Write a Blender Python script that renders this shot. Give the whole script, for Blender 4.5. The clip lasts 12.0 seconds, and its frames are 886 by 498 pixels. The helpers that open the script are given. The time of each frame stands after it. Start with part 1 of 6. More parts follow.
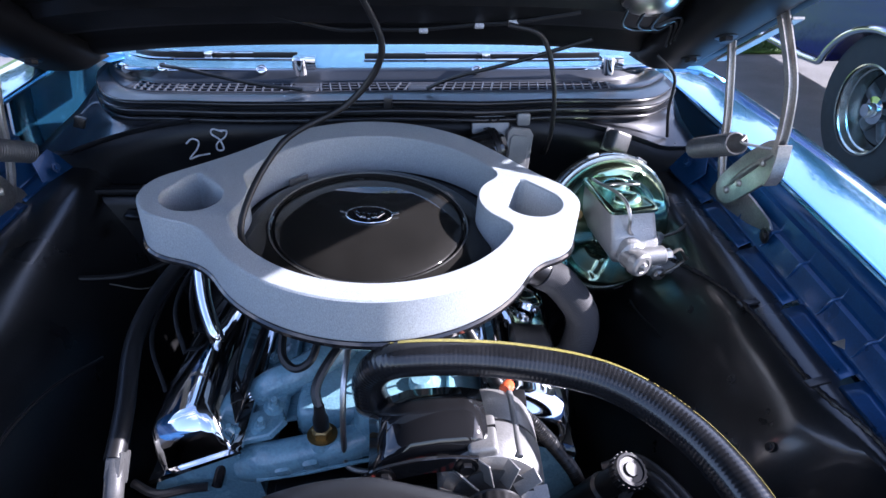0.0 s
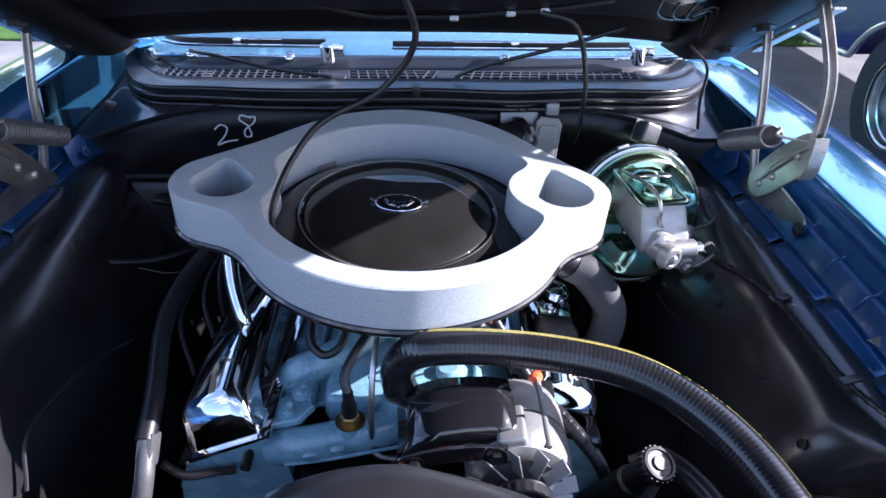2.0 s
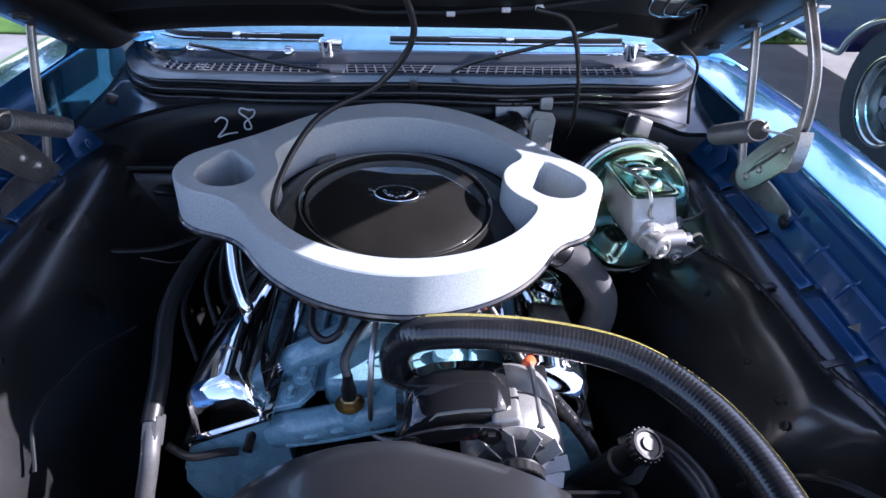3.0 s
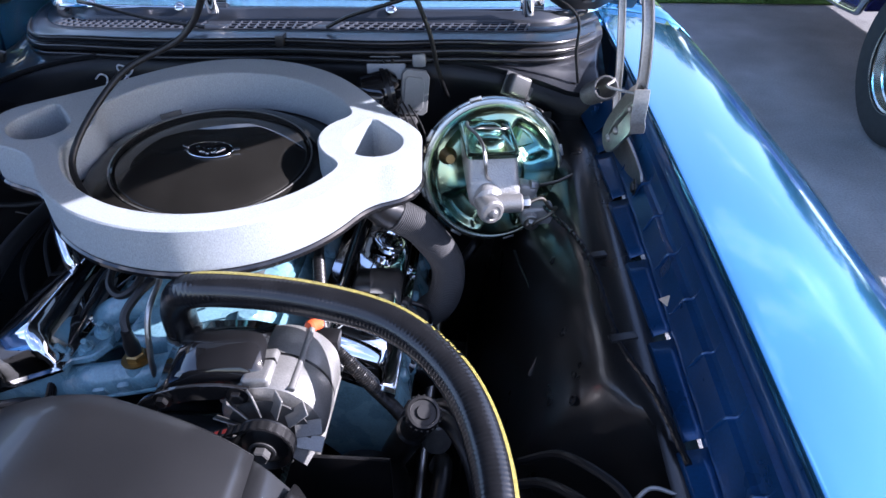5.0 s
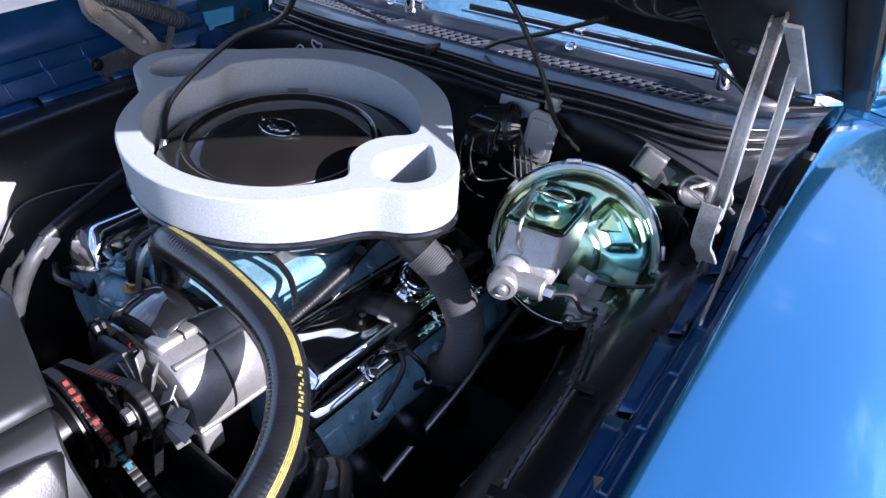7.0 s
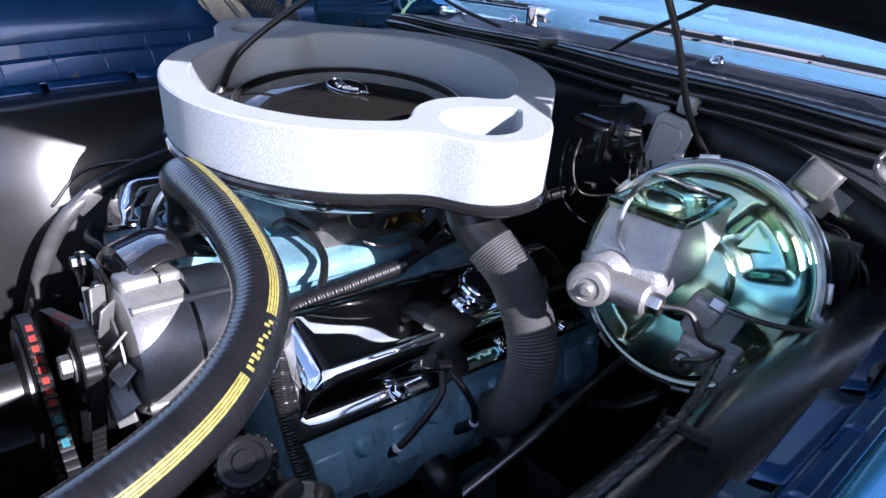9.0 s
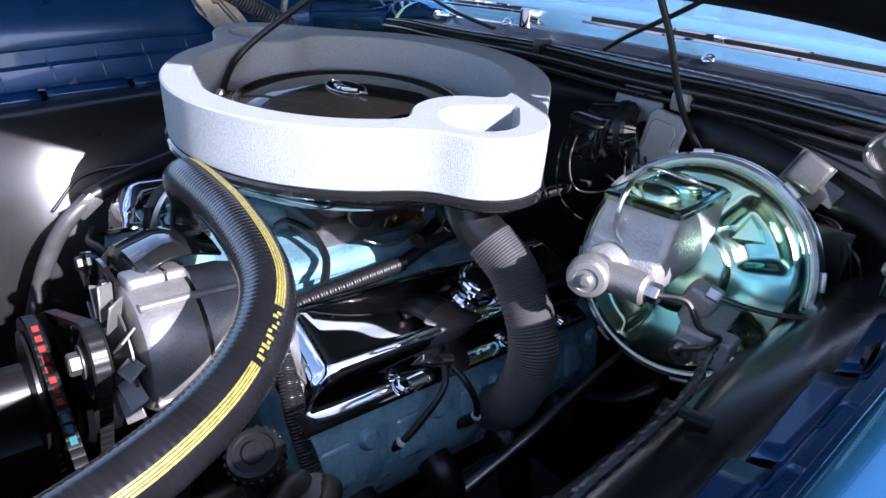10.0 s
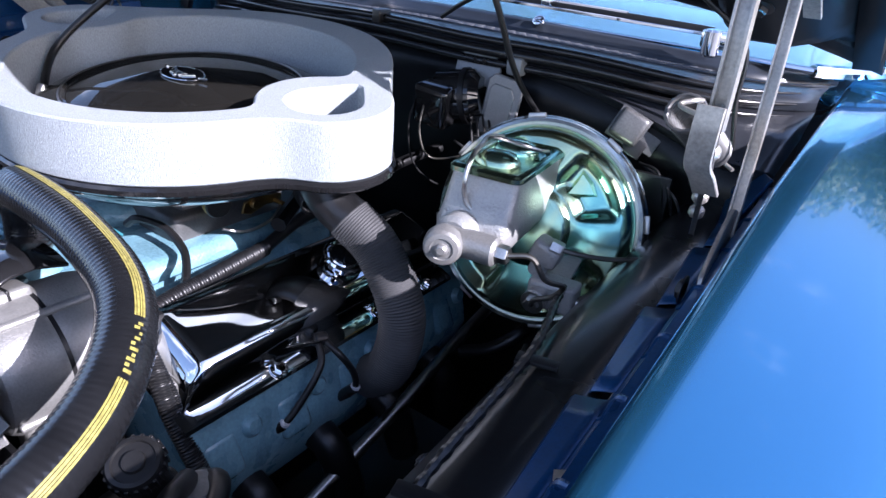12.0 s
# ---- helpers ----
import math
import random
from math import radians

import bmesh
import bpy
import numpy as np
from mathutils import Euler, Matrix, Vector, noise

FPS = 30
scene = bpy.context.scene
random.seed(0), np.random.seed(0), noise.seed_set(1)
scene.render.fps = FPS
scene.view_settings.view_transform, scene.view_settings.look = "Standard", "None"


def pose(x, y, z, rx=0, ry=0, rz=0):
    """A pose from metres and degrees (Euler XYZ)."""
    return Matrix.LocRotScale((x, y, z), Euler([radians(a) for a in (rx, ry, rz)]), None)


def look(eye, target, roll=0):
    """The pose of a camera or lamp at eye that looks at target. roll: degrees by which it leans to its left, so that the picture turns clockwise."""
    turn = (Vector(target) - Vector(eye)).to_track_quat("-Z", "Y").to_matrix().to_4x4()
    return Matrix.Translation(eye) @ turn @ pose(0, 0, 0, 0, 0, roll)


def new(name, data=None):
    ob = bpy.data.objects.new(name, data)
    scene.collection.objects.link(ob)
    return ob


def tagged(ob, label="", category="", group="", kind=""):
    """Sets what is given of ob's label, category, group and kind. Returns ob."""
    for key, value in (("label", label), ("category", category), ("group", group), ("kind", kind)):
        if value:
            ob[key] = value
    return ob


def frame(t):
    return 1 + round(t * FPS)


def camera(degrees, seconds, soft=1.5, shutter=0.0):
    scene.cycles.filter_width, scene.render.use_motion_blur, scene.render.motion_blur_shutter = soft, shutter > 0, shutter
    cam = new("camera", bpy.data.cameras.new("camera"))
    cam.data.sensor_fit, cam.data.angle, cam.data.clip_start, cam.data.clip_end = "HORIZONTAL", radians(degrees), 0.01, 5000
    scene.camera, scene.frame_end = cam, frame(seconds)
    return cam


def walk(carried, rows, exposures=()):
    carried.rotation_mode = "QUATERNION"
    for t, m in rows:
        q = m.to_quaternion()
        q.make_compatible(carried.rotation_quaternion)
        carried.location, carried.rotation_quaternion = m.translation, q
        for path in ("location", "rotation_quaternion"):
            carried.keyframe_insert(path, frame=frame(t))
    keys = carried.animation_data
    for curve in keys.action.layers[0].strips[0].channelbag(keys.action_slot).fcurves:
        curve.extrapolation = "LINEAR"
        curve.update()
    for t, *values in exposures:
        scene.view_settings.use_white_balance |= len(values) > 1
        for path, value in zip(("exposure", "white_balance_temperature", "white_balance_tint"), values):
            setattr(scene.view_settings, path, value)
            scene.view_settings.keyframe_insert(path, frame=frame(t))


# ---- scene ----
cam = camera(68.3, 12.0)
PATH = [
    (0, (0.0556, -0.0024, 1.5941), (0.1338, 1.8385, 0.4644), 0.5),
    (0.5, (0.0513, -0.0011, 1.5952), (0.1208, 1.8369, 0.4612), 0.8),
    (1, (0.0448, -0.0019, 1.5919), (0.0872, 1.8351, 0.4568), 0.8),
    (1.5, (0.0406, 0.0004, 1.5919), (0.0751, 1.8313, 0.4460), 0.7),
    (2, (0.0362, -0.0004, 1.5908), (0.0619, 1.8243, 0.4342), 0.6),
    (2.5, (0.0328, -0.0057, 1.5941), (0.0507, 1.8161, 0.4342), 0.9),
    (3, (0.0317, -0.0305, 1.5973), (0.0775, 1.7869, 0.4309), 1.1),
    (3.5, (0.0422, -0.0623, 1.5865), (0.2540, 1.7446, 0.4223), 2.1),
    (3.7, (0.0593, -0.0652, 1.5844), (0.2891, 1.7311, 0.4072), 2.1),
    (5.3, (0.4495, 0.0323, 1.5692), (0.1761, 1.7426, 0.2797), 0.7),
    (5.5, (0.4711, 0.0562, 1.5822), (0.1030, 1.7274, 0.2635), 2.3),
    (6, (0.5989, 0.0863, 1.5854), (-0.1019, 1.6639, 0.2884), 1.2),
    (6.5, (0.7204, 0.1697, 1.5854), (-0.2596, 1.6675, 0.3769), 3.6),
    (7, (0.7447, 0.2573, 1.5368), (-0.3181, 1.7144, 0.3478), 3.1),
    (7.5, (0.7596, 0.3744, 1.4472), (-0.5552, 1.7550, 0.4309), 3.0),
    (7.7, (0.7422, 0.3979, 1.4072), (-0.6565, 1.7130, 0.4169), 2.6),
    (9.3, (0.7160, 0.3904, 1.2949), (-0.7472, 1.7148, 0.4190), 6.4),
    (9.5, (0.7189, 0.3838, 1.2917), (-0.7405, 1.7199, 0.4255), 6.2),
    (10, (0.7241, 0.3792, 1.2949), (-0.7334, 1.7098, 0.4201), 5.5),
    (10.5, (0.7270, 0.3715, 1.2928), (-0.7341, 1.6937, 0.4082), 5.1),
    (11, (0.7377, 0.3678, 1.3003), (-0.6683, 1.7405, 0.4028), 5.1),
    (11.5, (0.7445, 0.3751, 1.3133), (-0.4703, 1.8919, 0.3704), 5.7),
    (12, (0.7444, 0.3740, 1.3262), (-0.3627, 1.9553, 0.3575), 4.5),
]
walk(cam, [(t, look(eye, target, roll)) for t, eye, target, roll in PATH], [(0, 1.82, 5800, 24), (3.7, 1.84, 5800, 24), (5.5, 1.62, 5800, 24), (9.5, 1.46, 5800, 24), (12, 1.49, 5800, 24)])

# ---- light ----
SUN_EL, SUN_AZ = radians(28.5), radians(2)
to_sun = Vector((math.cos(SUN_EL) * math.cos(SUN_AZ), math.cos(SUN_EL) * math.sin(SUN_AZ), math.sin(SUN_EL)))
sun = new("sun", bpy.data.lights.new("sun", "SUN"))
sun.data.energy, sun.data.angle, sun.data.color = 5.0, radians(0.53), (1.0, 0.96, 0.91)
sun.matrix_world = look((0, 0, 0), -to_sun)
world = bpy.data.worlds.new("sky")
scene.world = world
world.use_nodes = True
wn = world.node_tree.nodes
sky = wn.new("ShaderNodeTexSky")
sky.sky_type, sky.sun_disc, sky.sun_elevation, sky.sun_rotation = "NISHITA", False, SUN_EL, radians(90) - SUN_AZ
wl = world.node_tree.links.new
wtc, wmap, cloud, cover, haze = (wn.new("ShaderNode" + k) for k in ("TexCoord", "Mapping", "TexNoise", "ValToRGB", "Mix"))
wmap.inputs["Scale"].default_value = (1.0, 1.6, 2.6)
cloud.inputs["Scale"].default_value, cloud.inputs["Detail"].default_value, cloud.inputs["Roughness"].default_value = 2.3, 7.0, 0.6
cover.color_ramp.elements[0].position, cover.color_ramp.elements[1].position = 0.55, 0.80
haze.data_type = "RGBA"
haze.inputs[7].default_value = (9.0, 9.6, 10.5, 1)
wl(wtc.outputs["Generated"], wmap.inputs["Vector"])
wl(wmap.outputs["Vector"], cloud.inputs["Vector"])
wl(cloud.outputs["Fac"], cover.inputs["Fac"])
wl(cover.outputs["Color"], haze.inputs[0])
wl(sky.outputs["Color"], haze.inputs[6])
wl(haze.outputs[2], wn["Background"].inputs["Color"])
wn["Background"].inputs["Strength"].default_value = 0.118


# ---- materials ----
def mat(name, color, rough=0.5, metal=0.0, vary=0.15, scale=20.0, bump=0.0, fine=400.0, coat=0.0, rvary=0.1, tint=None, spec=0.5, depth=0.001):
    """A surface with stains at one scale and grain at a finer one."""
    m = bpy.data.materials.new(name)
    m.use_nodes = True
    t, n, ln = m.node_tree, m.node_tree.nodes, m.node_tree.links.new
    b = n["Principled BSDF"]
    b.inputs["Metallic"].default_value = metal
    b.inputs["Coat Weight"].default_value = coat
    b.inputs["Coat Roughness"].default_value = 0.03
    b.inputs["Specular IOR Level"].default_value = spec
    tc = n.new("ShaderNodeTexCoord")
    big, small = n.new("ShaderNodeTexNoise"), n.new("ShaderNodeTexNoise")
    for node, s, d in ((big, scale, 4.0), (small, fine, 2.0)):
        node.inputs["Scale"].default_value, node.inputs["Detail"].default_value = s, d
        ln(tc.outputs["Object"], node.inputs["Vector"])
    mix = n.new("ShaderNodeMix")
    mix.data_type = "FLOAT"
    mix.inputs[0].default_value = 0.4
    ln(big.outputs["Fac"], mix.inputs[2])
    ln(small.outputs["Fac"], mix.inputs[3])
    ramp = n.new("ShaderNodeValToRGB")
    c = Vector(color)
    lo = c * (1 - vary)
    hi = Vector(tint) if tint else c * (1 + vary)
    ramp.color_ramp.elements[0].position, ramp.color_ramp.elements[1].position = 0.3, 0.7
    ramp.color_ramp.elements[0].color, ramp.color_ramp.elements[1].color = (*lo, 1), (*hi, 1)
    ln(mix.outputs[0], ramp.inputs["Fac"])
    ln(ramp.outputs["Color"], b.inputs["Base Color"])
    rr = n.new("ShaderNodeMapRange")
    rr.inputs["From Min"].default_value, rr.inputs["From Max"].default_value = 0.3, 0.7
    rr.inputs["To Min"].default_value, rr.inputs["To Max"].default_value = max(rough - rvary * rough, 0.01), min(rough + rvary * rough, 1)
    ln(big.outputs["Fac"], rr.inputs["Value"])
    ln(rr.outputs["Result"], b.inputs["Roughness"])
    if bump:
        bp = n.new("ShaderNodeBump")
        bp.inputs["Strength"].default_value, bp.inputs["Distance"].default_value = bump, depth
        ln(small.outputs["Fac"], bp.inputs["Height"])
        ln(bp.outputs["Normal"], b.inputs["Normal"])
    return m


def plated(name):
    """Yellow-green zinc plating with a rainbow shift over broad swirls."""
    m = mat(name, (0.3, 0.45, 0.36), 0.2, 1.0, 0.1, 9, 0.02)
    n, ln = m.node_tree.nodes, m.node_tree.links.new
    tc = n.new("ShaderNodeTexCoord")
    no = n.new("ShaderNodeTexNoise")
    no.inputs["Scale"].default_value, no.inputs["Detail"].default_value, no.inputs["Distortion"].default_value = 9, 3, 0.8
    ln(tc.outputs["Object"], no.inputs["Vector"])
    r = n.new("ShaderNodeValToRGB")
    e = r.color_ramp.elements
    e[0].position, e[0].color = 0.3, (0.16, 0.48, 0.45, 1)
    e[1].position, e[1].color = 0.74, (0.58, 0.52, 0.28, 1)
    for p, c in ((0.42, (0.26, 0.58, 0.50, 1)), (0.54, (0.46, 0.58, 0.38, 1)), (0.64, (0.44, 0.55, 0.36, 1))):
        e.new(p).color = c
    ln(no.outputs["Fac"], r.inputs["Fac"])
    ln(r.outputs["Color"], n["Principled BSDF"].inputs["Base Color"])
    return m


FOAM = mat("foam", (0.37, 0.405, 0.43), 0.95, 0, 0.30, 800, 1.0, 1700, spec=0.15, depth=0.0013)
fn, fl = FOAM.node_tree.nodes, FOAM.node_tree.links.new
grain = fn.new("ShaderNodeMapping")
grain.inputs["Scale"].default_value = (1.0, 1.0, 0.45)
fl(fn["Texture Coordinate"].outputs["Object"], grain.inputs["Vector"])
for tex in ("Noise Texture", "Noise Texture.001"):
    fl(grain.outputs["Vector"], fn[tex].inputs["Vector"])
GLOSS = mat("black_enamel", (0.012, 0.012, 0.013), 0.07, 0, 0.2, 14, 0.0, 900, coat=0.6)
SATIN = mat("satin_black", (0.008, 0.008, 0.0088), 0.34, 0, 0.3, 12, 0.06, 300)
APRON = mat("apron_black", (0.011, 0.011, 0.0115), 0.3, 0, 0.45, 9, 0.05, 260, spec=0.5, coat=0.7)
APRON.node_tree.nodes["Principled BSDF"].inputs["Coat Roughness"].default_value = 0.16
# apron black again, darkened for the shade the firewall stands in
SHADE_BLACK = mat("shaded_black", (0.006, 0.0065, 0.0078), 0.34, 0, 0.5, 12, 0.06, 240, spec=0.3)
SLATE = mat("cowl_charcoal", (0.015, 0.018, 0.0235), 0.32, 0, 0.3, 9, 0.05, 300, spec=0.5, coat=0.2)
SHELF = mat("shelf_black", (0.02, 0.022, 0.027), 0.3, 0, 0.4, 10, 0.05, 300, spec=0.6, coat=0.5)
BRIGHT = mat("rim_plate", (0.60, 0.61, 0.55), 0.2, 1.0, 0.1, 30, 0.05, 400)
LID = mat("dusty_enamel", (0.0125, 0.0118, 0.0105), 0.55, 0, 0.25, 16, 0.02, 1400, coat=0.9, spec=0.08)
DULL = mat("weathered_metal", (0.11, 0.11, 0.11), 0.42, 0.5, 0.3, 40, 0.2, 400)
GREY = mat("dull_grey_metal", (0.24, 0.24, 0.235), 0.45, 0.5, 0.25, 40, 0.2, 400)
HOODB = mat("bonnet_black", (0.007, 0.007, 0.0078), 0.5, 0, 0.35, 8, 0.05, 300, spec=0.18)
PALE = mat("pale_zinc", (0.25, 0.257, 0.262), 0.42, 0.3, 0.15, 40, 0.1, 400)
DECAL = mat("aged_paper", (0.16, 0.155, 0.14), 0.7, 0, 0.3, 60, 0.1)
RUBBER = mat("rubber", (0.010, 0.010, 0.0107), 0.4, 0, 0.3, 30, 0.12, 700)
SEAL = mat("seal_rubber", (0.012, 0.012, 0.013), 0.22, 0, 0.3, 30, 0.05, 500)
HOSE = mat("hose_rubber", (0.010, 0.0105, 0.012), 0.24, 0, 0.3, 40, 0.12, 900, coat=0.35)
DUCT = mat("duct_paper", (0.05, 0.05, 0.052), 0.65, 0, 0.3, 30, 0.1, 600)
SHROUD = mat("shroud_plastic", (0.015, 0.0155, 0.017), 0.34, 0, 0.25, 9, 0.04, 500, coat=0.3, spec=0.8)
PAINT = mat("metallic_blue", (0.065, 0.34, 0.62), 0.15, 0.92, 0.12, 1600, 0.0, 2600, coat=1.0)
PAINT.node_tree.nodes["Principled BSDF"].inputs["Coat IOR"].default_value = 1.8
# jamb blue, its colour darkened for the shade under the bonnet
JAMB_SHADED = mat("blue_jamb_shaded", (0.008, 0.055, 0.16), 0.3, 0.35, 0.3, 14, 0.05, 300, coat=0.3)
ENGINE = mat("engine_blue", (0.165, 0.315, 0.385), 0.28, 0, 0.3, 26, 0.6, 260, coat=0.8)
CHROME = mat("chrome", (0.78, 0.79, 0.80), 0.05, 1.0, 0.03, 12, 0, 400)
STEEL = mat("steel", (0.48, 0.47, 0.45), 0.32, 1.0, 0.2, 30, 0.08, 500)
ARM = mat("stamped_steel", (0.36, 0.355, 0.345), 0.33, 0.9, 0.35, 24, 0.12, 300)
# cowl charcoal again, lightened for the sky light on the slats
SLAT_LIT = mat("cowl_charcoal_lit", (0.045, 0.050, 0.062), 0.42, 0, 0.3, 20, 0.05, 300)
HINGE = mat("hinge_steel", (0.42, 0.395, 0.36), 0.36, 0.65, 0.4, 22, 0.15, 300)
CAST = mat("cast_aluminium", (0.29, 0.285, 0.275), 0.4, 0.55, 0.18, 30, 0.4, 420)
IRON = mat("cast_iron", (0.36, 0.36, 0.355), 0.4, 0.4, 0.15, 40, 1.0, 380)
ZINC = plated("zinc_plate")
YELLOW = mat("yellow_ink", (0.27, 0.235, 0.06), 0.45, 0, 0.55, 260, 0.1, 900)
RED = mat("red_ink", (0.30, 0.035, 0.028), 0.5, 0, 0.3, 200)
TEAL = mat("teal_ink", (0.03, 0.15, 0.18), 0.5, 0, 0.3, 200)
ORANGE = mat("orange_rubber", (0.75, 0.11, 0.03), 0.45, 0, 0.2, 60)
WHITE = mat("white_paint", (0.62, 0.63, 0.66), 0.6, 0, 0.3, 260, 0.2)
BRASS = mat("brass", (0.36, 0.25, 0.11), 0.4, 1, 0.2, 40)
PLASTIC = mat("black_plastic", (0.009, 0.009, 0.0098), 0.35, 0, 0.25, 40, 0.1, 500)
TYRE = mat("tyre", (0.02, 0.02, 0.02), 0.75, 0, 0.3, 30, 0.2, 300)
INDIGO = mat("indigo_paint", (0.018, 0.02, 0.14), 0.25, 0.3, 0.12, 1600, 0, 2600, coat=1.0)
CLOTH = mat("dark_trim", (0.03, 0.03, 0.035), 0.8, 0, 0.3, 20, 0.2)
ASPHALT = mat("asphalt", (0.18, 0.18, 0.182), 0.85, 0, 0.4, 3.0, 1.0, 110, depth=0.006)
GRASS = mat("grass", (0.06, 0.13, 0.02), 0.7, 0, 0.5, 5, 0.2, 60)
BARK = mat("bark", (0.09, 0.06, 0.04), 0.85, 0, 0.4, 8, 0.6, 60)
LEAF = mat("leaf", (0.045, 0.09, 0.02), 0.6, 0, 0.5, 2, 0.1, 30)
DASH = mat("dash_vinyl", (0.012, 0.014, 0.018), 0.6, 0, 0.3, 20, 0.2)
LINE = mat("brake_line", (0.16, 0.15, 0.13), 0.35, 0.9, 0.2, 40)

GLASS = bpy.data.materials.new("windscreen_glass")
GLASS.use_nodes = True
gb = GLASS.node_tree.nodes["Principled BSDF"]
gb.inputs["Base Color"].default_value = (0.28, 0.5, 0.66, 1)
gb.inputs["Roughness"].default_value = 0.01
gb.inputs["Transmission Weight"].default_value = 0.75
gb.inputs["IOR"].default_value = 1.45
gb.inputs["Specular IOR Level"].default_value = 0.45


# ---- builders ----
WM = {}


def thing(name, at, label, category, group="", kind="", m=None):
    ob = new(name)
    ob.empty_display_size = 0.05
    ob.matrix_basis = m if m is not None else Matrix.Translation(at)
    WM[ob.name] = ob.matrix_basis.copy()
    return tagged(ob, label, category, group, kind)


def part(name, bm, material, parent=None, label="", m=None, sharp=38, solid=0.0, flip=True):
    """Links a bmesh, given in the world (or in the frame m), as one mesh under a thing or part."""
    if m is not None:
        bm.transform(m)
    if parent is not None:
        bm.transform(WM[parent.name].inverted())
    if flip:
        bmesh.ops.recalc_face_normals(bm, faces=bm.faces)
    me = bpy.data.meshes.new(name)
    bm.to_mesh(me)
    bm.free()
    me.materials.append(material)
    me.shade_smooth()
    me.set_sharp_from_angle(angle=radians(sharp))
    ob = new(name, me)
    if parent is not None:
        ob.parent = parent
        WM[ob.name] = WM[parent.name]
    else:
        WM[ob.name] = Matrix()
    if solid:
        mod = ob.modifiers.new("thickness", "SOLIDIFY")
        mod.thickness, mod.offset = solid, 0
    return tagged(ob, label)


def frame_z(p, d, up=(0, 0, 1)):
    """A frame at p whose z runs along d."""
    z = Vector(d).normalized()
    u = Vector(up)
    if abs(z.dot(u)) > 0.98:
        u = Vector((0, 1, 0))
    x = u.cross(z).normalized()
    y = z.cross(x)
    return Matrix.Translation(p) @ Matrix((x, y, z)).transposed().to_4x4()


def lathe(profile, n=40):
    """A turned solid round z from (radius, height) pairs."""
    bm = bmesh.new()
    rings = []
    for r, z in profile:
        if r < 1e-6:
            rings.append([bm.verts.new((0, 0, z))])
        else:
            rings.append([bm.verts.new((r * math.cos(a), r * math.sin(a), z)) for a in (2 * math.pi * i / n for i in range(n))])
    for a, b in zip(rings, rings[1:]):
        for i in range(n):
            j = (i + 1) % n
            if len(a) == 1 and len(b) == 1:
                continue
            if len(a) == 1:
                bm.faces.new((a[0], b[i], b[j]))
            elif len(b) == 1:
                bm.faces.new((a[i], a[j], b[0]))
            else:
                bm.faces.new((a[i], a[j], b[j], b[i]))
    return bm


def rod(p0, p1, r, n=16, bev=0.0):
    """A round bar between two points with eased ends."""
    p0, p1 = Vector(p0), Vector(p1)
    h = (p1 - p0).length
    b = bev or min(r * 0.2, h * 0.2)
    bm = lathe([(0, 0), (r - b, 0), (r, b), (r, h - b), (r - b, h), (0, h)], n)
    bm.transform(frame_z(p0, p1 - p0))
    return bm


def spline(pts, res=8, closed=False):
    p = [Vector(q) for q in pts]
    n = len(p)
    if closed:
        get = lambda i: p[i % n]
        spans = range(n)
    else:
        p = [p[0] * 2 - p[1]] + p + [p[-1] * 2 - p[-2]]
        get = lambda i: p[i + 1]
        spans = range(n - 1)
    out = []
    for i in spans:
        a, b, c, d = get(i - 1), get(i), get(i + 1), get(i + 2)
        for k in range(res):
            t = k / res
            out.append(0.5 * (2 * b + (c - a) * t + (2 * a - 5 * b + 4 * c - d) * t * t + (3 * b - a - 3 * c + d) * t ** 3))
    if not closed:
        out.append(get(n - 1).copy())
    return out


def tube(pts, r, n=12, res=8, rf=None, smooth=True, closed=False):
    """A round tube along a smooth line; rf(s, length) may change its radius."""
    q = spline(pts, res, closed) if smooth else [Vector(p) for p in pts]
    bm = bmesh.new()
    t0 = (q[1] - q[0]).normalized()
    side = t0.orthogonal().normalized()
    s, total = 0.0, sum((b - a).length for a, b in zip(q, q[1:]))
    rings = []
    for i, p in enumerate(q):
        if closed:
            t = (q[(i + 1) % len(q)] - q[i - 1]).normalized()
        else:
            t = (q[min(i + 1, len(q) - 1)] - q[max(i - 1, 0)]).normalized()
        side = (side - t * side.dot(t)).normalized()
        up = t.cross(side)
        if i:
            s += (p - q[i - 1]).length
        rad = r * (rf(s, total) if rf else 1)
        rings.append([bm.verts.new(p + rad * (math.cos(2 * math.pi * k / n) * side + math.sin(2 * math.pi * k / n) * up)) for k in range(n)])
    pairs = list(zip(rings, rings[1:])) + ([(rings[-1], rings[0])] if closed else [])
    for a, b in pairs:
        for k in range(n):
            bm.faces.new((a[k], a[(k + 1) % n], b[(k + 1) % n], b[k]))
    if not closed:
        bm.faces.new(rings[0][::-1])
        bm.faces.new(rings[-1])
    return bm


def ribs(pitch, depth):
    return lambda s, total: 1 - depth * (0.5 + 0.5 * math.cos(2 * math.pi * s / pitch))


def resample(pts, step):
    """Points at even steps along the smooth line."""
    q = spline(pts, 40)
    out, need = [q[0]], step
    for a, b in zip(q, q[1:]):
        d = (b - a).length
        while need <= d:
            out.append(a.lerp(b, need / d))
            need += step
        need -= d
    return out


def box(sx, sy, sz, bev=0.003, seg=2, taper=1.0):
    bm = bmesh.new()
    bmesh.ops.create_cube(bm, size=1)
    for v in bm.verts:
        k = taper if v.co.z > 0 else 1
        v.co = Vector((v.co.x * sx * k, v.co.y * sy * k, v.co.z * sz))
    if bev:
        bmesh.ops.bevel(bm, geom=bm.edges[:], offset=bev, segments=seg, profile=0.6, affect="EDGES")
    return bm


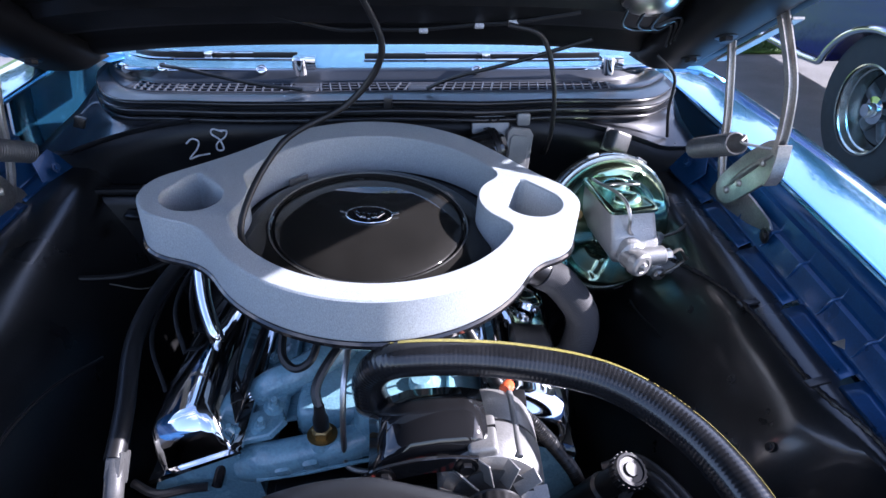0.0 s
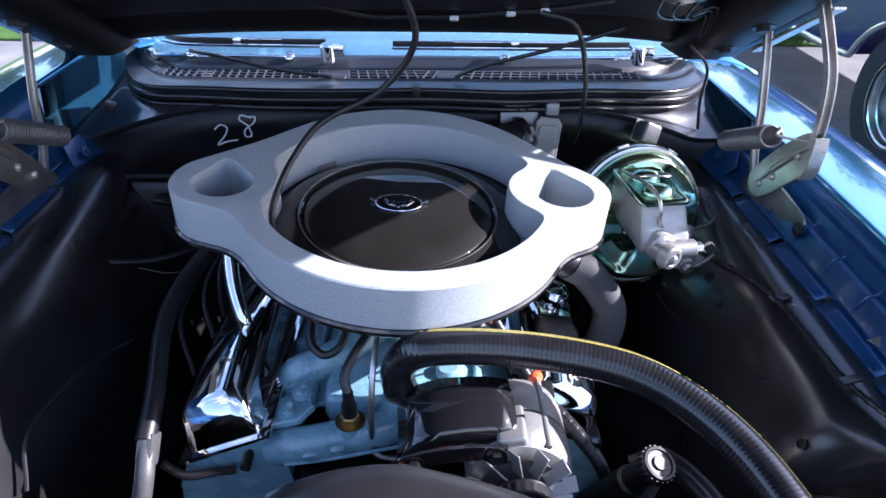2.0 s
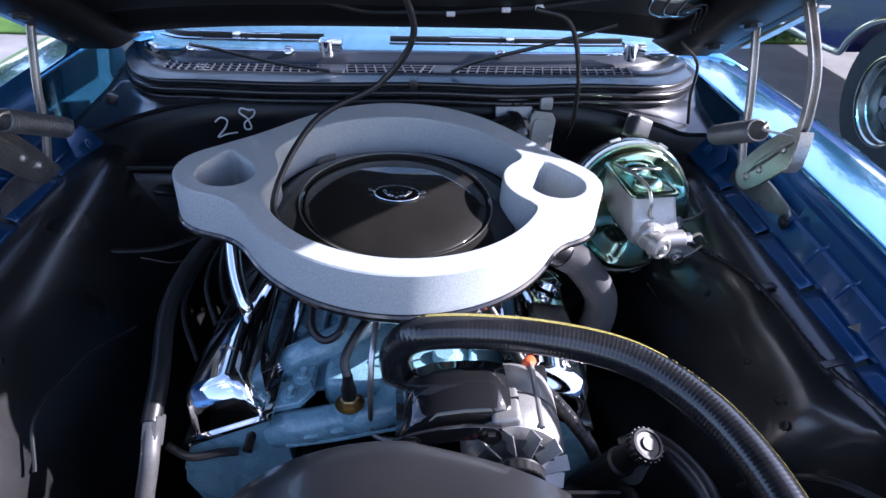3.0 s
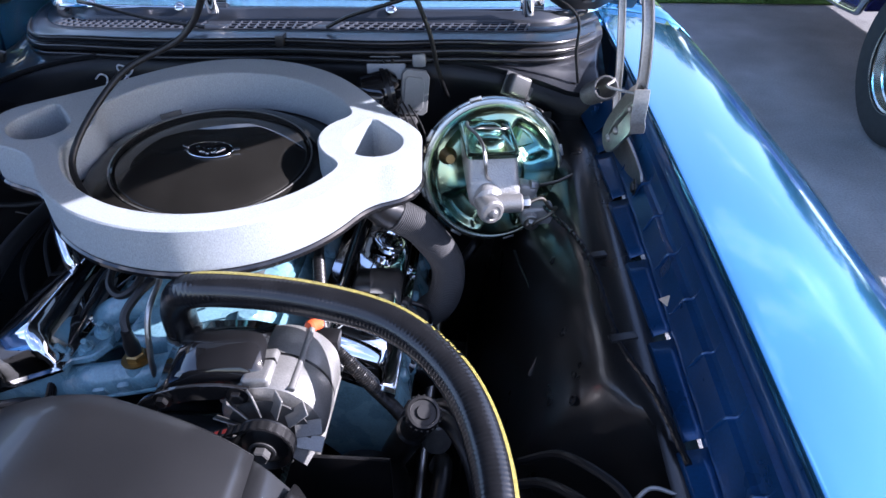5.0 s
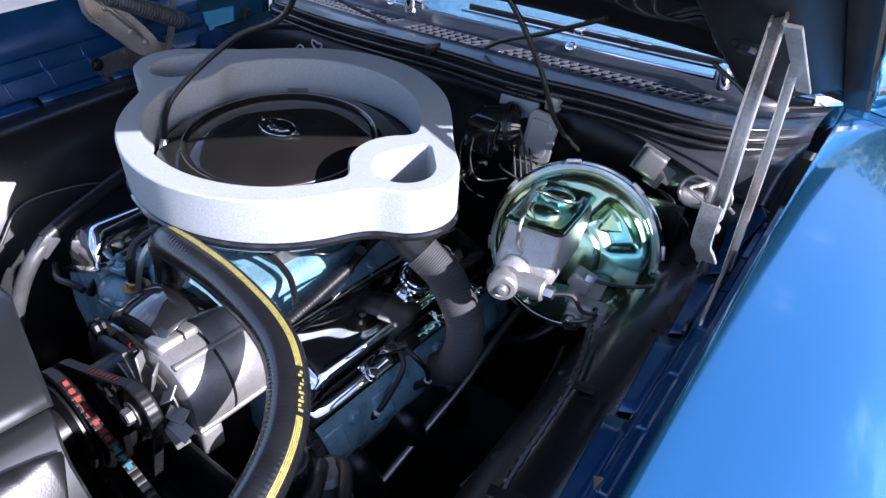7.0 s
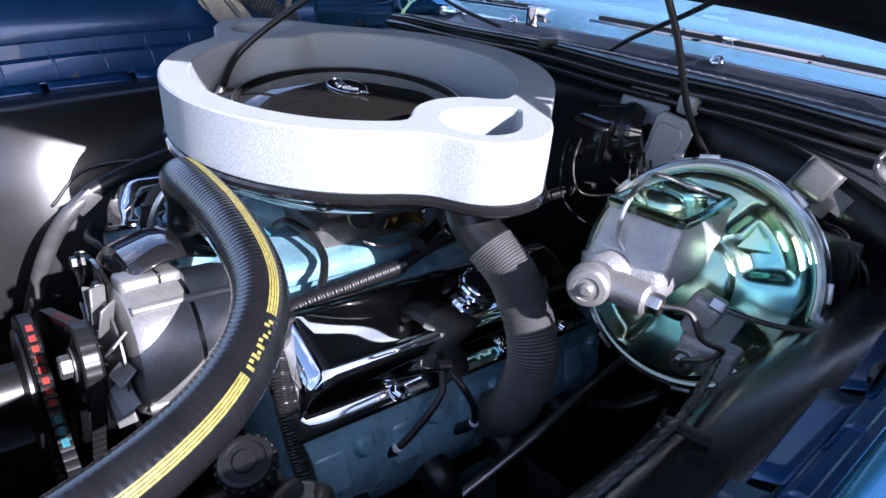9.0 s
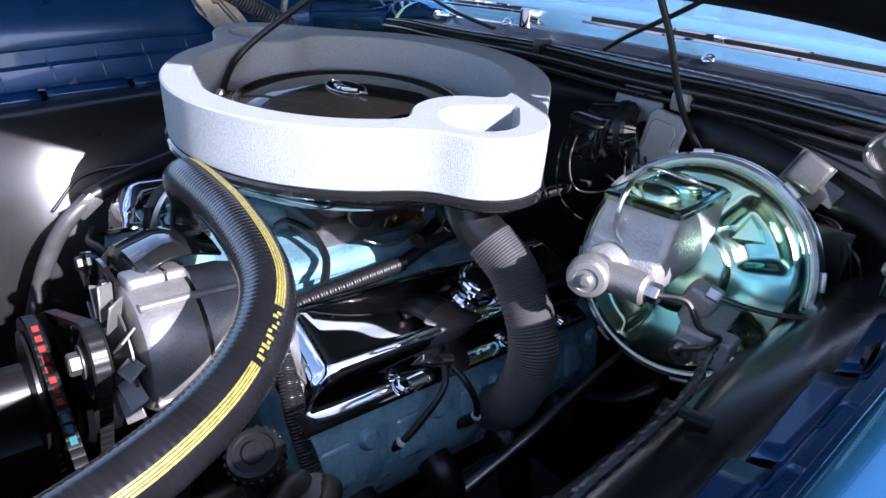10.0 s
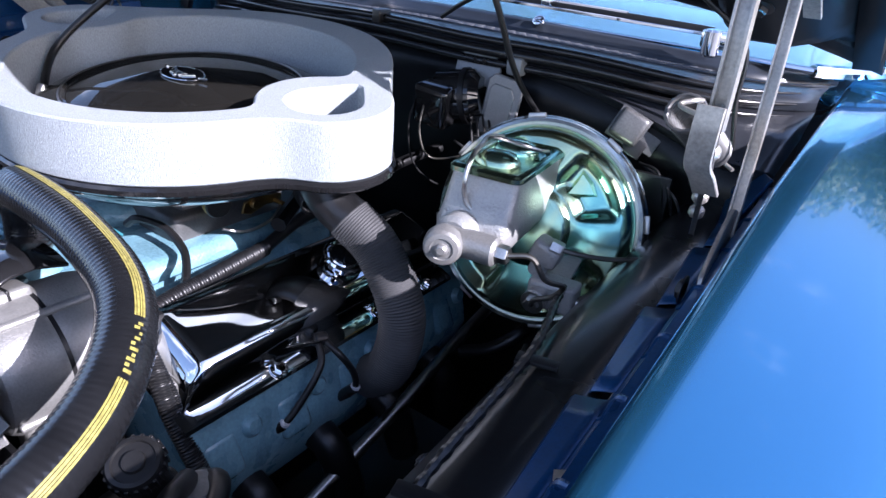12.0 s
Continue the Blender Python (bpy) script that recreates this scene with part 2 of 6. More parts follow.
def offset_loop(loop, d):
    """A closed 2D loop moved inwards by d (loops run anticlockwise)."""
    out, n = [], len(loop)
    for i in range(n):
        a, b = Vector(loop[i - 1]), Vector(loop[(i + 1) % n])
        t = (b - a).normalized()
        out.append((loop[i][0] - t.y * d, loop[i][1] + t.x * d))
    return out


def plate(loops, z0, z1, bev=0.0):
    """A flat piece with holes: the first loop is the outline, anticlockwise; the others are holes."""
    bm = bmesh.new()
    tops, bots = [], []
    for k, loop in enumerate(loops):
        sgn = 1 if k == 0 else -1
        inner = offset_loop(loop, sgn * bev) if bev else loop
        levels = [(inner, z0), (loop, z0 + bev), (loop, z1 - bev), (inner, z1)] if bev else [(loop, z0), (loop, z1)]
        rows = [[bm.verts.new((x, y, z)) for x, y in lp] for lp, z in levels]
        n = len(loop)
        for a, b in zip(rows, rows[1:]):
            for i in range(n):
                bm.faces.new((a[i], a[(i + 1) % n], b[(i + 1) % n], b[i]))
        tops.append(rows[-1])
        bots.append(rows[0])
    for group in (tops, bots):
        edges = []
        for row in group:
            for i in range(len(row)):
                edges.append(bm.edges.get((row[i], row[(i + 1) % len(row)])))
        bmesh.ops.triangle_fill(bm, edges=edges, use_beauty=True, use_dissolve=False)
    return bm


def loft(sections, closed=False, caps=False):
    """A sheet through rows of points."""
    bm = bmesh.new()
    rows = [[bm.verts.new(p) for p in s] for s in sections]
    n = len(rows[0])
    for a, b in zip(rows, rows[1:]):
        for i in range(n if closed else n - 1):
            j = (i + 1) % n
            bm.faces.new((a[i], a[j], b[j], b[i]))
    if caps:
        bm.faces.new(rows[0][::-1])
        bm.faces.new(rows[-1])
    return bm


def joined(*bms):
    """Several bmeshes as one."""
    out = bmesh.new()
    for b in bms:
        me = bpy.data.meshes.new("tmp")
        b.to_mesh(me)
        b.free()
        out.from_mesh(me)
        bpy.data.meshes.remove(me)
    return out


def moved(bm, m):
    bm.transform(m)
    return bm


def hexbolt(p, d, r, h=0.006, washer=True):
    prof = [(0, 0), (r * 1.5, 0), (r * 1.5, 0.0015), (r * 1.1, 0.002)] if washer else [(0, 0)]
    w = lathe(prof + [(r * 0.95, 0.002), (0, 0.002)], 20)
    hx = bmesh.new()
    lo = [hx.verts.new((r * math.cos(i * math.pi / 3), r * math.sin(i * math.pi / 3), 0)) for i in range(6)]
    mid = [hx.verts.new((v.co.x, v.co.y, h * 0.85)) for v in lo]
    hi = [hx.verts.new((v.co.x * 0.85, v.co.y * 0.85, h)) for v in lo]
    for a, b in ((lo, mid), (mid, hi)):
        for i in range(6):
            hx.faces.new((a[i], a[(i + 1) % 6], b[(i + 1) % 6], b[i]))
    hx.faces.new(hi)
    hx.faces.new(lo[::-1])
    return moved(joined(w, hx), frame_z(p, d))


def circle_d(x, y, c, r):
    return math.hypot(x - c[0], y - c[1]) - r


def capsule_d(x, y, a, ra, b, rb):
    """Distance to the hull of two circles."""
    ax, ay = b[0] - a[0], b[1] - a[1]
    h = math.hypot(ax, ay)
    ux, uy = ax / h, ay / h
    px, py = x - a[0], y - a[1]
    v, u = px * ux + py * uy, abs(-px * uy + py * ux)
    k = (ra - rb) / h
    c = math.sqrt(max(1 - k * k, 0))
    t = v * c - u * k
    if t < 0:
        return math.hypot(u, v) - ra
    if t > h * c:
        return math.hypot(u, v - h) - rb
    return u * c + v * k - ra


def smin(a, b, k):
    h = max(k - abs(a - b), 0) / k
    return min(a, b) - h * h * k / 4


def star(f, c, n=120, far=0.6):
    """The outline of the region f < 0 as seen from a point inside it."""
    out = []
    for i in range(n):
        a = 2 * math.pi * i / n
        lo, hi = 0.0, far
        for _ in range(26):
            m = (lo + hi) / 2
            if f(c[0] + m * math.cos(a), c[1] + m * math.sin(a)) < 0:
                lo = m
            else:
                hi = m
        out.append((c[0] + lo * math.cos(a), c[1] + lo * math.sin(a)))
    return out


# ---- ground and distance ----
bm = bmesh.new()
bmesh.ops.create_grid(bm, x_segments=2, y_segments=2, size=400)
GROUND_Z = 0.2
bmesh.ops.translate(bm, verts=bm.verts[:], vec=(0, 0, GROUND_Z))
tagged(part("ground", bm, ASPHALT), "grey worn asphalt car park surface", "ground", kind="structure")


# ---- the car's body ----
def xi(y):
    return 0.675 - 0.031 * (y - 0.64)


def zi(y):
    y = min(y, 2.1)
    return 1.108 + 0.068 * (y - 0.64) - 0.043 * (y - 0.64) ** 2


def edge(side, y):
    """The inner edge of a fender: distance from the middle and height."""
    return (xi(y), zi(y)) if side > 0 else (xi(y) + 0.065, 1.104 + 0.12 * (min(y, 2.1) - 0.6) - 0.06 * (min(y, 2.1) - 0.6) ** 2)


def span(a, b, n):
    return [a + (b - a) * i / (n - 1) for i in range(n)]


FENDER = [(-0.003, -0.010), (-0.0028, -0.005), (-0.0018, -0.0015), (0.0002, -0.0002), (0.0025, 0.0), (0.006, -0.0002), (0.02, -0.0020), (0.05, -0.0058), (0.09, -0.0113), (0.13, -0.0180), (0.17, -0.0285), (0.205, -0.044), (0.235, -0.070), (0.258, -0.12), (0.275, -0.24), (0.278, -0.42), (0.262, -0.58), (0.24, -0.70)]
FLANGE = [(-0.003, -0.008), (-0.004, -0.034), (-0.013, -0.036), (-0.016, -0.060), (-0.020, -0.064), (-0.027, -0.066), (-0.033, -0.090), (-0.038, -0.100), (-0.045, -0.104)]
APRONS = [(-0.046, -0.112), (-0.085, -0.117), (-0.108, -0.119), (-0.124, -0.127), (-0.138, -0.142), (-0.16, -0.18), (-0.19, -0.24), (-0.22, -0.34), (-0.26, -0.52), (-0.30, -0.77)]


def along(profile, side, ys):
    lift = 0.032 if side < 0 else 0.0
    return [[(side * (edge(side, y)[0] + dx), y, edge(side, y)[1] + dz + (lift if dx > -0.0035 else 0)) for dx, dz in profile] for y in ys]


def wheelhouse(side, ys):
    """The apron, which turns outwards ahead of the wheel."""
    rows = []
    for y in ys:
        ex, ez = edge(side, y)
        k = min(max((0.60 - y) / 0.20, 0), 1)
        k = (0.11 if side > 0 else 0.03) * k * k * (3 - 2 * k)
        rows.append([(side * (ex + dx + k * min(max((-0.085 - dx) / 0.06, 0), 1)), y, ez + dz) for dx, dz in APRONS])
    return rows


def flange(side, ys):
    """The stepped flange with its scalloped lower edge."""
    rows = along(FLANGE, side, ys)
    for row, y in zip(rows, ys):
        u = abs(2 * (((y - 0.2) / 0.088) % 1.0) - 1)
        x, yy, z = row[-1]
        row[-1] = (x + side * 0.003 * (1 - u), yy, z)
        if side < 0:
            row[0] = (row[0][0], yy, row[0][2] + 0.032)
    return rows


car = thing("car_body", (0, 0.7, 0), "metallic blue muscle car with its engine bay open", "car")
for side in (1, -1):
    f = part("fender", loft(along(FENDER, side, span(-0.45, 1.62, 40))), PAINT, car, "glossy metallic blue front fender", solid=0.0012)
    part("inner_flange", loft(flange(side, span(-0.2, 1.208, 129))), JAMB_SHADED, f, "stepped inner flange in shade-darkened blue", solid=0.0012, sharp=14)
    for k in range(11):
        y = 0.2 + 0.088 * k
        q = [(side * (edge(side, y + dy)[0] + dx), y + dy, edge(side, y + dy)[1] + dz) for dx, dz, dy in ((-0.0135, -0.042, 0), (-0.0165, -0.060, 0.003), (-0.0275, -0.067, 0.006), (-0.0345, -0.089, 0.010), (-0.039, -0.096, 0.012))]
        part("flange_rib", tube(q, 0.0030, 8, 4, rf=lambda u, L: 0.35 + 0.65 * math.sin(math.pi * min(max(u / L, 0.02), 0.98))), JAMB_SHADED, f)
    for k in range(7):
        y0, y1 = 0.162 + 0.155 * k, 0.162 + 0.155 * k + 0.143
        rows = []
        for y in span(y0, y1, 7):
            ex, ez = edge(side, y)
            w = (y - y0) / (y1 - y0)
            rows.append([(side * (ex + dx), y, ez + dz) for dx, dz in ((-0.041, -0.1015), (-0.050, -0.1055), (-0.060 - 0.008 * w, -0.1105), (-0.062 - 0.009 * w, -0.115))])
        part("flange_tab", loft(rows), JAMB_SHADED, f, solid=0.0014)
    part("apron", loft(wheelhouse(side, span(-0.1, 1.3, 90))), APRON, car, "black painted inner fender apron", solid=0.0015)

# cowl and firewall
def bow(x):
    return 0.115 * (abs(x) / 0.65) ** 2.4 + 0.09 * max((abs(x) - 0.5) / 0.13, 0) ** 2


COWL = [(1.46, 1.188), (1.405, 1.187), (1.396, 1.184), (1.388, 1.174), (1.37, 1.167)]
LIP = [(1.287, 1.1765), (1.265, 1.177), (1.235, 1.176), (1.212, 1.173), (1.204, 1.167), (1.206, 1.158), (1.212, 1.153)]


def across(profile, xs, drop=0.03):
    return [[(x, y + bow(x), z - drop * (abs(x) / 0.65) ** 2) for y, z in profile] for x in xs]


cx = span(-0.70, 0.63, 65)
cowl = part("cowl_panel", loft(across(COWL, cx)), SLATE, car, "satin black cowl panel", solid=0.0015)
part("cowl_lip", loft(across(LIP, cx)), SLATE, cowl, solid=0.0015)


def wall_top(x):
    return 1.143 - 0.064 * min(max((abs(x + 0.04) - 0.25) / 0.33, 0), 1.05) ** 2


part("plenum_shelf", loft([[(x, 1.212 + bow(x), 1.153 - 0.03 * (abs(x) / 0.65) ** 2), (x, 1.222 + 0.6 * bow(x), 0.45 * (1.153 - 0.03 * (abs(x) / 0.65) ** 2) + 0.55 * wall_top(x)), (x, 1.228, wall_top(x) + 0.006), (x, 1.232, wall_top(x) - 0.004)] for x in cx]), SHELF, cowl, "sloping black shelf under the cowl", solid=0.0015)
FIREWALL = [(1.233, 0.0), (1.238, 0.05), (1.245, 0.25), (1.24, 0.45), (1.2, 0.7)]
part("firewall", loft([[(x, y, wall_top(x) - d) for y, d in FIREWALL] for x in cx]), SHADE_BLACK, car, "black painted firewall", solid=0.002)
for dy, dz, r in ((0.004, 0.0085, 0.0055), (-0.006, -0.005, 0.0075), (-0.006, -0.021, 0.006)):
    part("weatherstrip", tube([(x, 1.208 + dy + bow(x) + 0.002 * math.sin(23 * x), 1.170 + dz - 0.03 * (abs(x) / 0.65) ** 2 + 0.0016 * math.sin(17 * x + 2)) for x in span(-0.66, 0.61, 41)], r, 10, 2, rf=lambda u, L: min(1.0, 0.15 + 6.5 * min(u, L - u) / L)), SEAL, cowl, "glossy black rubber cowl seal")
part("seal_clip", moved(box(0.016, 0.03, 0.022, 0.003), Matrix.Translation((0, 1.212, 1.181))), PLASTIC, cowl)

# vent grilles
# tray in the shade-darkened black, so the slots read as deep
vent = part("vent_tray", loft(across([(1.376, 1.128), (1.282, 1.134)], cx, 0.03)), SHADE_BLACK, cowl, solid=0.001)
for x0, x1, n in ((-0.552, -0.205, 18), (-0.143, 0.035, 9), (0.092, 0.47, 19)):
    for k in range(n + 1):
        x = x0 + (x1 - x0) * k / n
        sk = 0.006 if x < 0 else -0.006
        p0 = Vector((x + sk, 1.288 + bow(x), 1.1768 - 0.03 * (abs(x) / 0.65) ** 2))
        p1 = Vector((x - sk, 1.369 + bow(x), 1.168 - 0.03 * (abs(x) / 0.65) ** 2))
        d = p1 - p0
        part("slat", moved(box(0.0030, d.length, 0.0045, 0), frame_z((p0 + p1) / 2, d) @ pose(0, 0, 0, -90, 0, 0)), SLAT_LIT, vent)
for j, (yy, zz) in enumerate(((1.288, 1.1772), (1.315, 1.1742), (1.342, 1.1713), (1.369, 1.168))):
    part("slat", tube([(x, yy + bow(x), zz - 0.03 * (abs(x) / 0.65) ** 2) for x in span(-0.56, 0.48, 40)], 0.0021, 6, 1), SLAT_LIT, vent)
for x0, x1 in ((-0.70, -0.555), (-0.203, -0.145), (0.037, 0.09), (0.472, 0.63)):
    part("vent_bridge", loft(across([(1.371, 1.1675), (1.286, 1.1778)], span(x0, x1, 10))), SLATE, cowl, solid=0.002)

# windscreen, cabin and doors
def screen(x, s):
    y = 1.412 + 0.10 * (abs(x) / 0.65) ** 2 + 0.27 * max((abs(x) - 0.58) / 0.15, 0) ** 2 + 0.60 * s
    return (x * (1 - 0.13 * s), y, 1.187 - 0.02 * (abs(x) / 0.65) ** 2 + 0.40 * s - 0.03 * s * s)


ws = part("windscreen", loft([[screen(x, s) for s in span(0, 1, 8)] for x in span(-0.745, 0.745, 41)]), GLASS, car, "curved windscreen glass reflecting pale blue sky", solid=0.005)
ws.visible_shadow = False
part("glass_trim", tube([Vector(screen(x, -0.012)) for x in span(-0.60, 0.60, 25)], 0.005, 8, 2), CHROME, ws)
for side in (1, -1):
    part("pillar", tube([Vector(screen(side * 0.755, s)) for s in span(-0.02, 1.02, 6)], 0.016, 10, 3), PAINT, car)
    part("side_moulding", tube([Vector(screen(side * x, -0.012)) for x in span(0.60, 0.752, 12)], 0.011, 8, 2), CHROME, ws)
    part("cowl_side", loft([[(side * (x0 + (edge(side, y)[0] + 0.004 - x0) * k), y, edge(side, y)[1] - 0.004 + (0.03 if side < 0 else 0) - 0.012 * (1 - k) ** 2) for k in span(0, 1, 5)] for y, x0 in ((1.50, 0.635), (1.55, 0.60), (1.62, 0.58), (1.75, 0.57), (1.95, 0.57))]), PAINT, car, "blue panel beside the cowl", solid=0.002)
    door = part("door", loft(along(FENDER, side, span(1.632, 2.85, 8))), PAINT, car, "metallic blue door", solid=0.003)
    ex, ez = edge(side, 1.9)
    part("window_trim", tube([(side * (ex + 0.14), 1.72, ez + 0.002), (side * (ex + 0.135), 2.2, ez + 0.004), (side * (ex + 0.135), 2.85, ez + 0.004)], 0.012, 8, 3), CHROME, door)
    sg = part("side_glass", loft([[(side * (ex + 0.13 - 0.13 * s), y, ez + 0.36 * s) for s in span(0, 1, 4)] for y in span(1.95, 2.85, 4)]), GLASS, door, solid=0.004)
    sg.visible_shadow = False
part("boot_lid", loft([[(x, y, 1.10 + 0.02 * (1 - (x / 0.75) ** 2) - 0.05 * max(y - 3.5, 0)) for x in span(-0.76, 0.72, 9)] for y in span(3.42, 4.20, 7)]), PAINT, car, solid=0.004)
part("rear_panel", moved(box(1.72, 0.08, 0.50, 0.03), pose(-0.03, 4.20, 0.84)), PAINT, car)
part("rear_glass", loft([[(x * (1 - 0.1 * s), 3.44 - 0.36 * s, 1.11 + 0.40 * s) for s in span(0, 1, 4)] for x in span(-0.62, 0.62, 9)]), GLASS, car, solid=0.004)
for side in (1, -1):
    part("quarter_panel", loft(along(FENDER, side, span(2.862, 4.20, 14))), PAINT, car, "metallic blue rear quarter panel", solid=0.003)
    part("rear_pillar", loft([[(side * (0.74 - 0.14 * s), 3.52 - 0.32 * s - w * (0.34 - 0.1 * s), 1.09 + 0.42 * s) for s in span(0, 1, 5)] for w in (0, 0.5, 1)]), PAINT, car, solid=0.02)
part("roof", loft([[(x, y, 1.51 + 0.05 * (1 - (x / 0.62) ** 2) - 0.03 * ((y - 2.6) / 0.6) ** 2) for x in span(-0.62, 0.62, 9)] for y in span(2.05, 3.2, 8)]), PAINT, car, solid=0.01)
part("dashboard", loft([[(x, y, z) for x in span(-0.60, 0.57, 4)] for y, z in ((1.50, 1.14), (1.72, 1.155), (1.86, 1.11), (1.88, 0.7))]), DASH, car, solid=0.01)
part("cabin_floor", moved(box(1.5, 1.6, 0.02, 0.004), pose(0, 2.4, 0.4)), CLOTH, car)
part("cabin_rear", moved(box(1.5, 0.04, 1.0, 0.01), pose(0, 3.2, 0.95)), CLOTH, car)

# front panel and floor of the bay
part("radiator_support", joined(moved(box(1.36, 0.05, 0.55, 0.01), pose(0, 0.1, 0.72)), moved(box(1.36, 0.14, 0.015, 0.004), pose(0, 0.1, 1.0))), SATIN, car)
part("crossmember", moved(box(1.0, 0.3, 0.12, 0.03), pose(0, 0.75, 0.38)), SATIN, car)
# added sheet that shuts daylight and lit ground out from below
part("underbay_screen", moved(box(1.3, 2.6, 0.006, 0.002), pose(0, 1.0, 0.32)), SATIN, car)
part("nose", moved(box(1.7, 0.25, 0.5, 0.06), pose(0, -0.42, 0.72)), PAINT, car)
for side in (1, -1):
    part("frame_rail", moved(box(0.08, 1.5, 0.1, 0.015), pose(side * 0.4, 0.7, 0.42)), SATIN, car)
    for y in (0.05, 2.95):
        part("wheel", moved(lathe([(0, -0.11), (0.2, -0.11), (0.31, -0.1), (0.33, -0.06), (0.33, 0.06), (0.31, 0.1), (0.2, 0.11), (0, 0.11)], 40), frame_z((side * 0.80, y, GROUND_Z + 0.33), (side, 0, 0))), TYRE, car)


# ---- bonnet ----
HOOD_A = radians(29)
HD = Vector((0, -math.cos(HOOD_A), math.sin(HOOD_A)))
HN = Vector((0, math.sin(HOOD_A), math.cos(HOOD_A)))
HM = Matrix.Translation((-0.035, 1.275, 1.277)) @ Matrix((Vector((-1, 0, 0)), HD, HN)).transposed().to_4x4()


def rear(u):
    return -0.165 * (abs(u) / 0.70) ** 3.4 - 0.012


hood = thing("bonnet", (0, 0, 0), "open blue bonnet with a black ribbed underside", "bonnet", m=HM)
us = span(-0.725, 0.725, 51)


def hood_rows(profile):
    return [[(u, rear(u) + v if v < 1.0 else v, w) for v, w in profile] for u in us]


part("skin", loft(hood_rows([(0.0, 0.012), (0.004, 0.024), (0.02, 0.03), (0.3, 0.045), (0.8, 0.045), (1.38, 0.02), (1.4, 0.0)])), PAINT, hood, "blue outer skin", m=HM.copy(), solid=0.0015)
part("underside", loft(hood_rows([(0.0, 0.010), (0.006, -0.002), (0.03, -0.006), (0.055, -0.004), (0.07, 0.008), (0.12, 0.012), (0.135, 0.0), (0.16, -0.004), (0.24, -0.004), (0.26, 0.012), (0.6, 0.02), (1.36, 0.004)])), HOODB, hood, "black stamped inner panel", m=HM.copy(), solid=0.0015)
for sgn in (1, -1):
    rail = loft([[(sgn * (0.535 + du), v, w * k) for du, w in ((0, 0.004), (0.012, -0.03), (0.03, -0.045), (0.09, -0.045), (0.12, -0.03), (0.155, -0.004))]
                 for v, k in ((-0.10, 0.1), (-0.07, 0.7), (-0.03, 1.0), (0.3, 1.0), (0.42, 0.8), (0.5, 0.1))])
    r = part("hinge_rail", rail, HOODB, hood, m=HM.copy(), solid=0.0015)
    for v in (0.06, 0.2):
        part("rail_bolt", hexbolt((sgn * 0.60, v, -0.046), (0, 0, -1), 0.012, 0.009), PLASTIC, r, m=HM.copy())
    part("edge_frame", loft([[(sgn * 0.722, v, 0.02), (sgn * 0.72, v, -0.006), (sgn * 0.69, v, -0.008)] for v in span(-0.17, 1.36, 12)]), HOODB, hood, m=HM.copy(), solid=0.0015)


# ---- air cleaner and foam seal ----
FC = (-0.009, 0.864)
TILT_M = Matrix.Translation((FC[0], FC[1], 1.154)) @ pose(0, 0, 0, 4.4, 2.6, 0)
LOBES = ((-0.267, -0.003, 0.076), (0.235, 0.010, 0.076))


def foam_out(x, y):
    d = circle_d(x, y / 1.03, (0, 0.004), 0.247)
    for lx, ly, r in LOBES:
        d = smin(d, capsule_d(x, y, (lx, ly), r, (0.0, 0.055), 0.212), 0.03)
    return d


def foam_in(x, y):
    d = circle_d(x, y, (0, 0.0), 0.212)
    for lx, ly, r in LOBES:
        d = -smin(-d, circle_d(x, y, (lx, ly), r + 0.004), 0.02)
    return d


def foam_hole(lobe):
    lx, ly, _ = lobe
    return lambda x, y: capsule_d(x, y, (lx + (0.004 if lx > 0 else 0.002), ly - 0.008), 0.043, (lx - 0.006, ly + 0.052), 0.009)


SY = 0.945
outer = [(x * 0.993, y * SY) for x, y in star(foam_out, (0, 0), 180)]
inner = [(x * 0.993, y * SY) for x, y in star(foam_in, (0, 0), 150)]
holes = [[(x * 0.993, y * SY) for x, y in star(foam_hole(lb), (lb[0], lb[1]), 48)] for lb in LOBES]
FOAM_H = 0.068
seal = tagged(part("foam_seal", plate([outer, inner[:], *holes], -FOAM_H, 0, 0.0022), FOAM, None, m=TILT_M.copy(), sharp=28), "thick grey foam ring seal with two holed lobes", "seal")

ac = thing("air_cleaner", (0, 0, 0), "glossy black round air cleaner with a shallow pan", "air cleaner", m=TILT_M)
pan_loop = [(x * 1.012, y * 1.012) for x, y in outer]
part("base_pan", plate([pan_loop], -FOAM_H - 0.012, -FOAM_H - 0.0005, 0.003), GLOSS, ac, "black pan under the foam", m=TILT_M.copy())
part("bowl", lathe([(0.08, -0.128), (0.14, -0.125), (0.185, -0.117), (0.212, -0.104), (0.226, -0.092), (0.233, -0.083), (0.234, -0.076), (0.0, -0.076)], 64), GLOSS, ac, m=TILT_M.copy())
lid_m = TILT_M @ Matrix.Translation((-0.008, -0.006, 0))
lid = part("lid", lathe([(0.0, -0.026), (0.03, -0.0265), (0.06, -0.030), (0.10, -0.0345), (0.138, -0.040), (0.1405, -0.0425), (0.1435, -0.0425), (0.146, -0.040), (0.150, -0.0405), (0.168, -0.046), (0.182, -0.053), (0.187, -0.058), (0.187, -0.0645), (0.0, -0.0645)], 96), LID, ac, "glossy black domed lid", m=lid_m)
part("retaining_ring", tube([(0.1478 * math.cos(a), 0.1478 * math.sin(a), -0.0395) for a in span(0, 2 * math.pi, 73)[:-1]], 0.0012, 6, 1, closed=True), STEEL, lid, m=lid_m)
em = lid_m @ Matrix.Translation((0, -0.004, -0.0245))
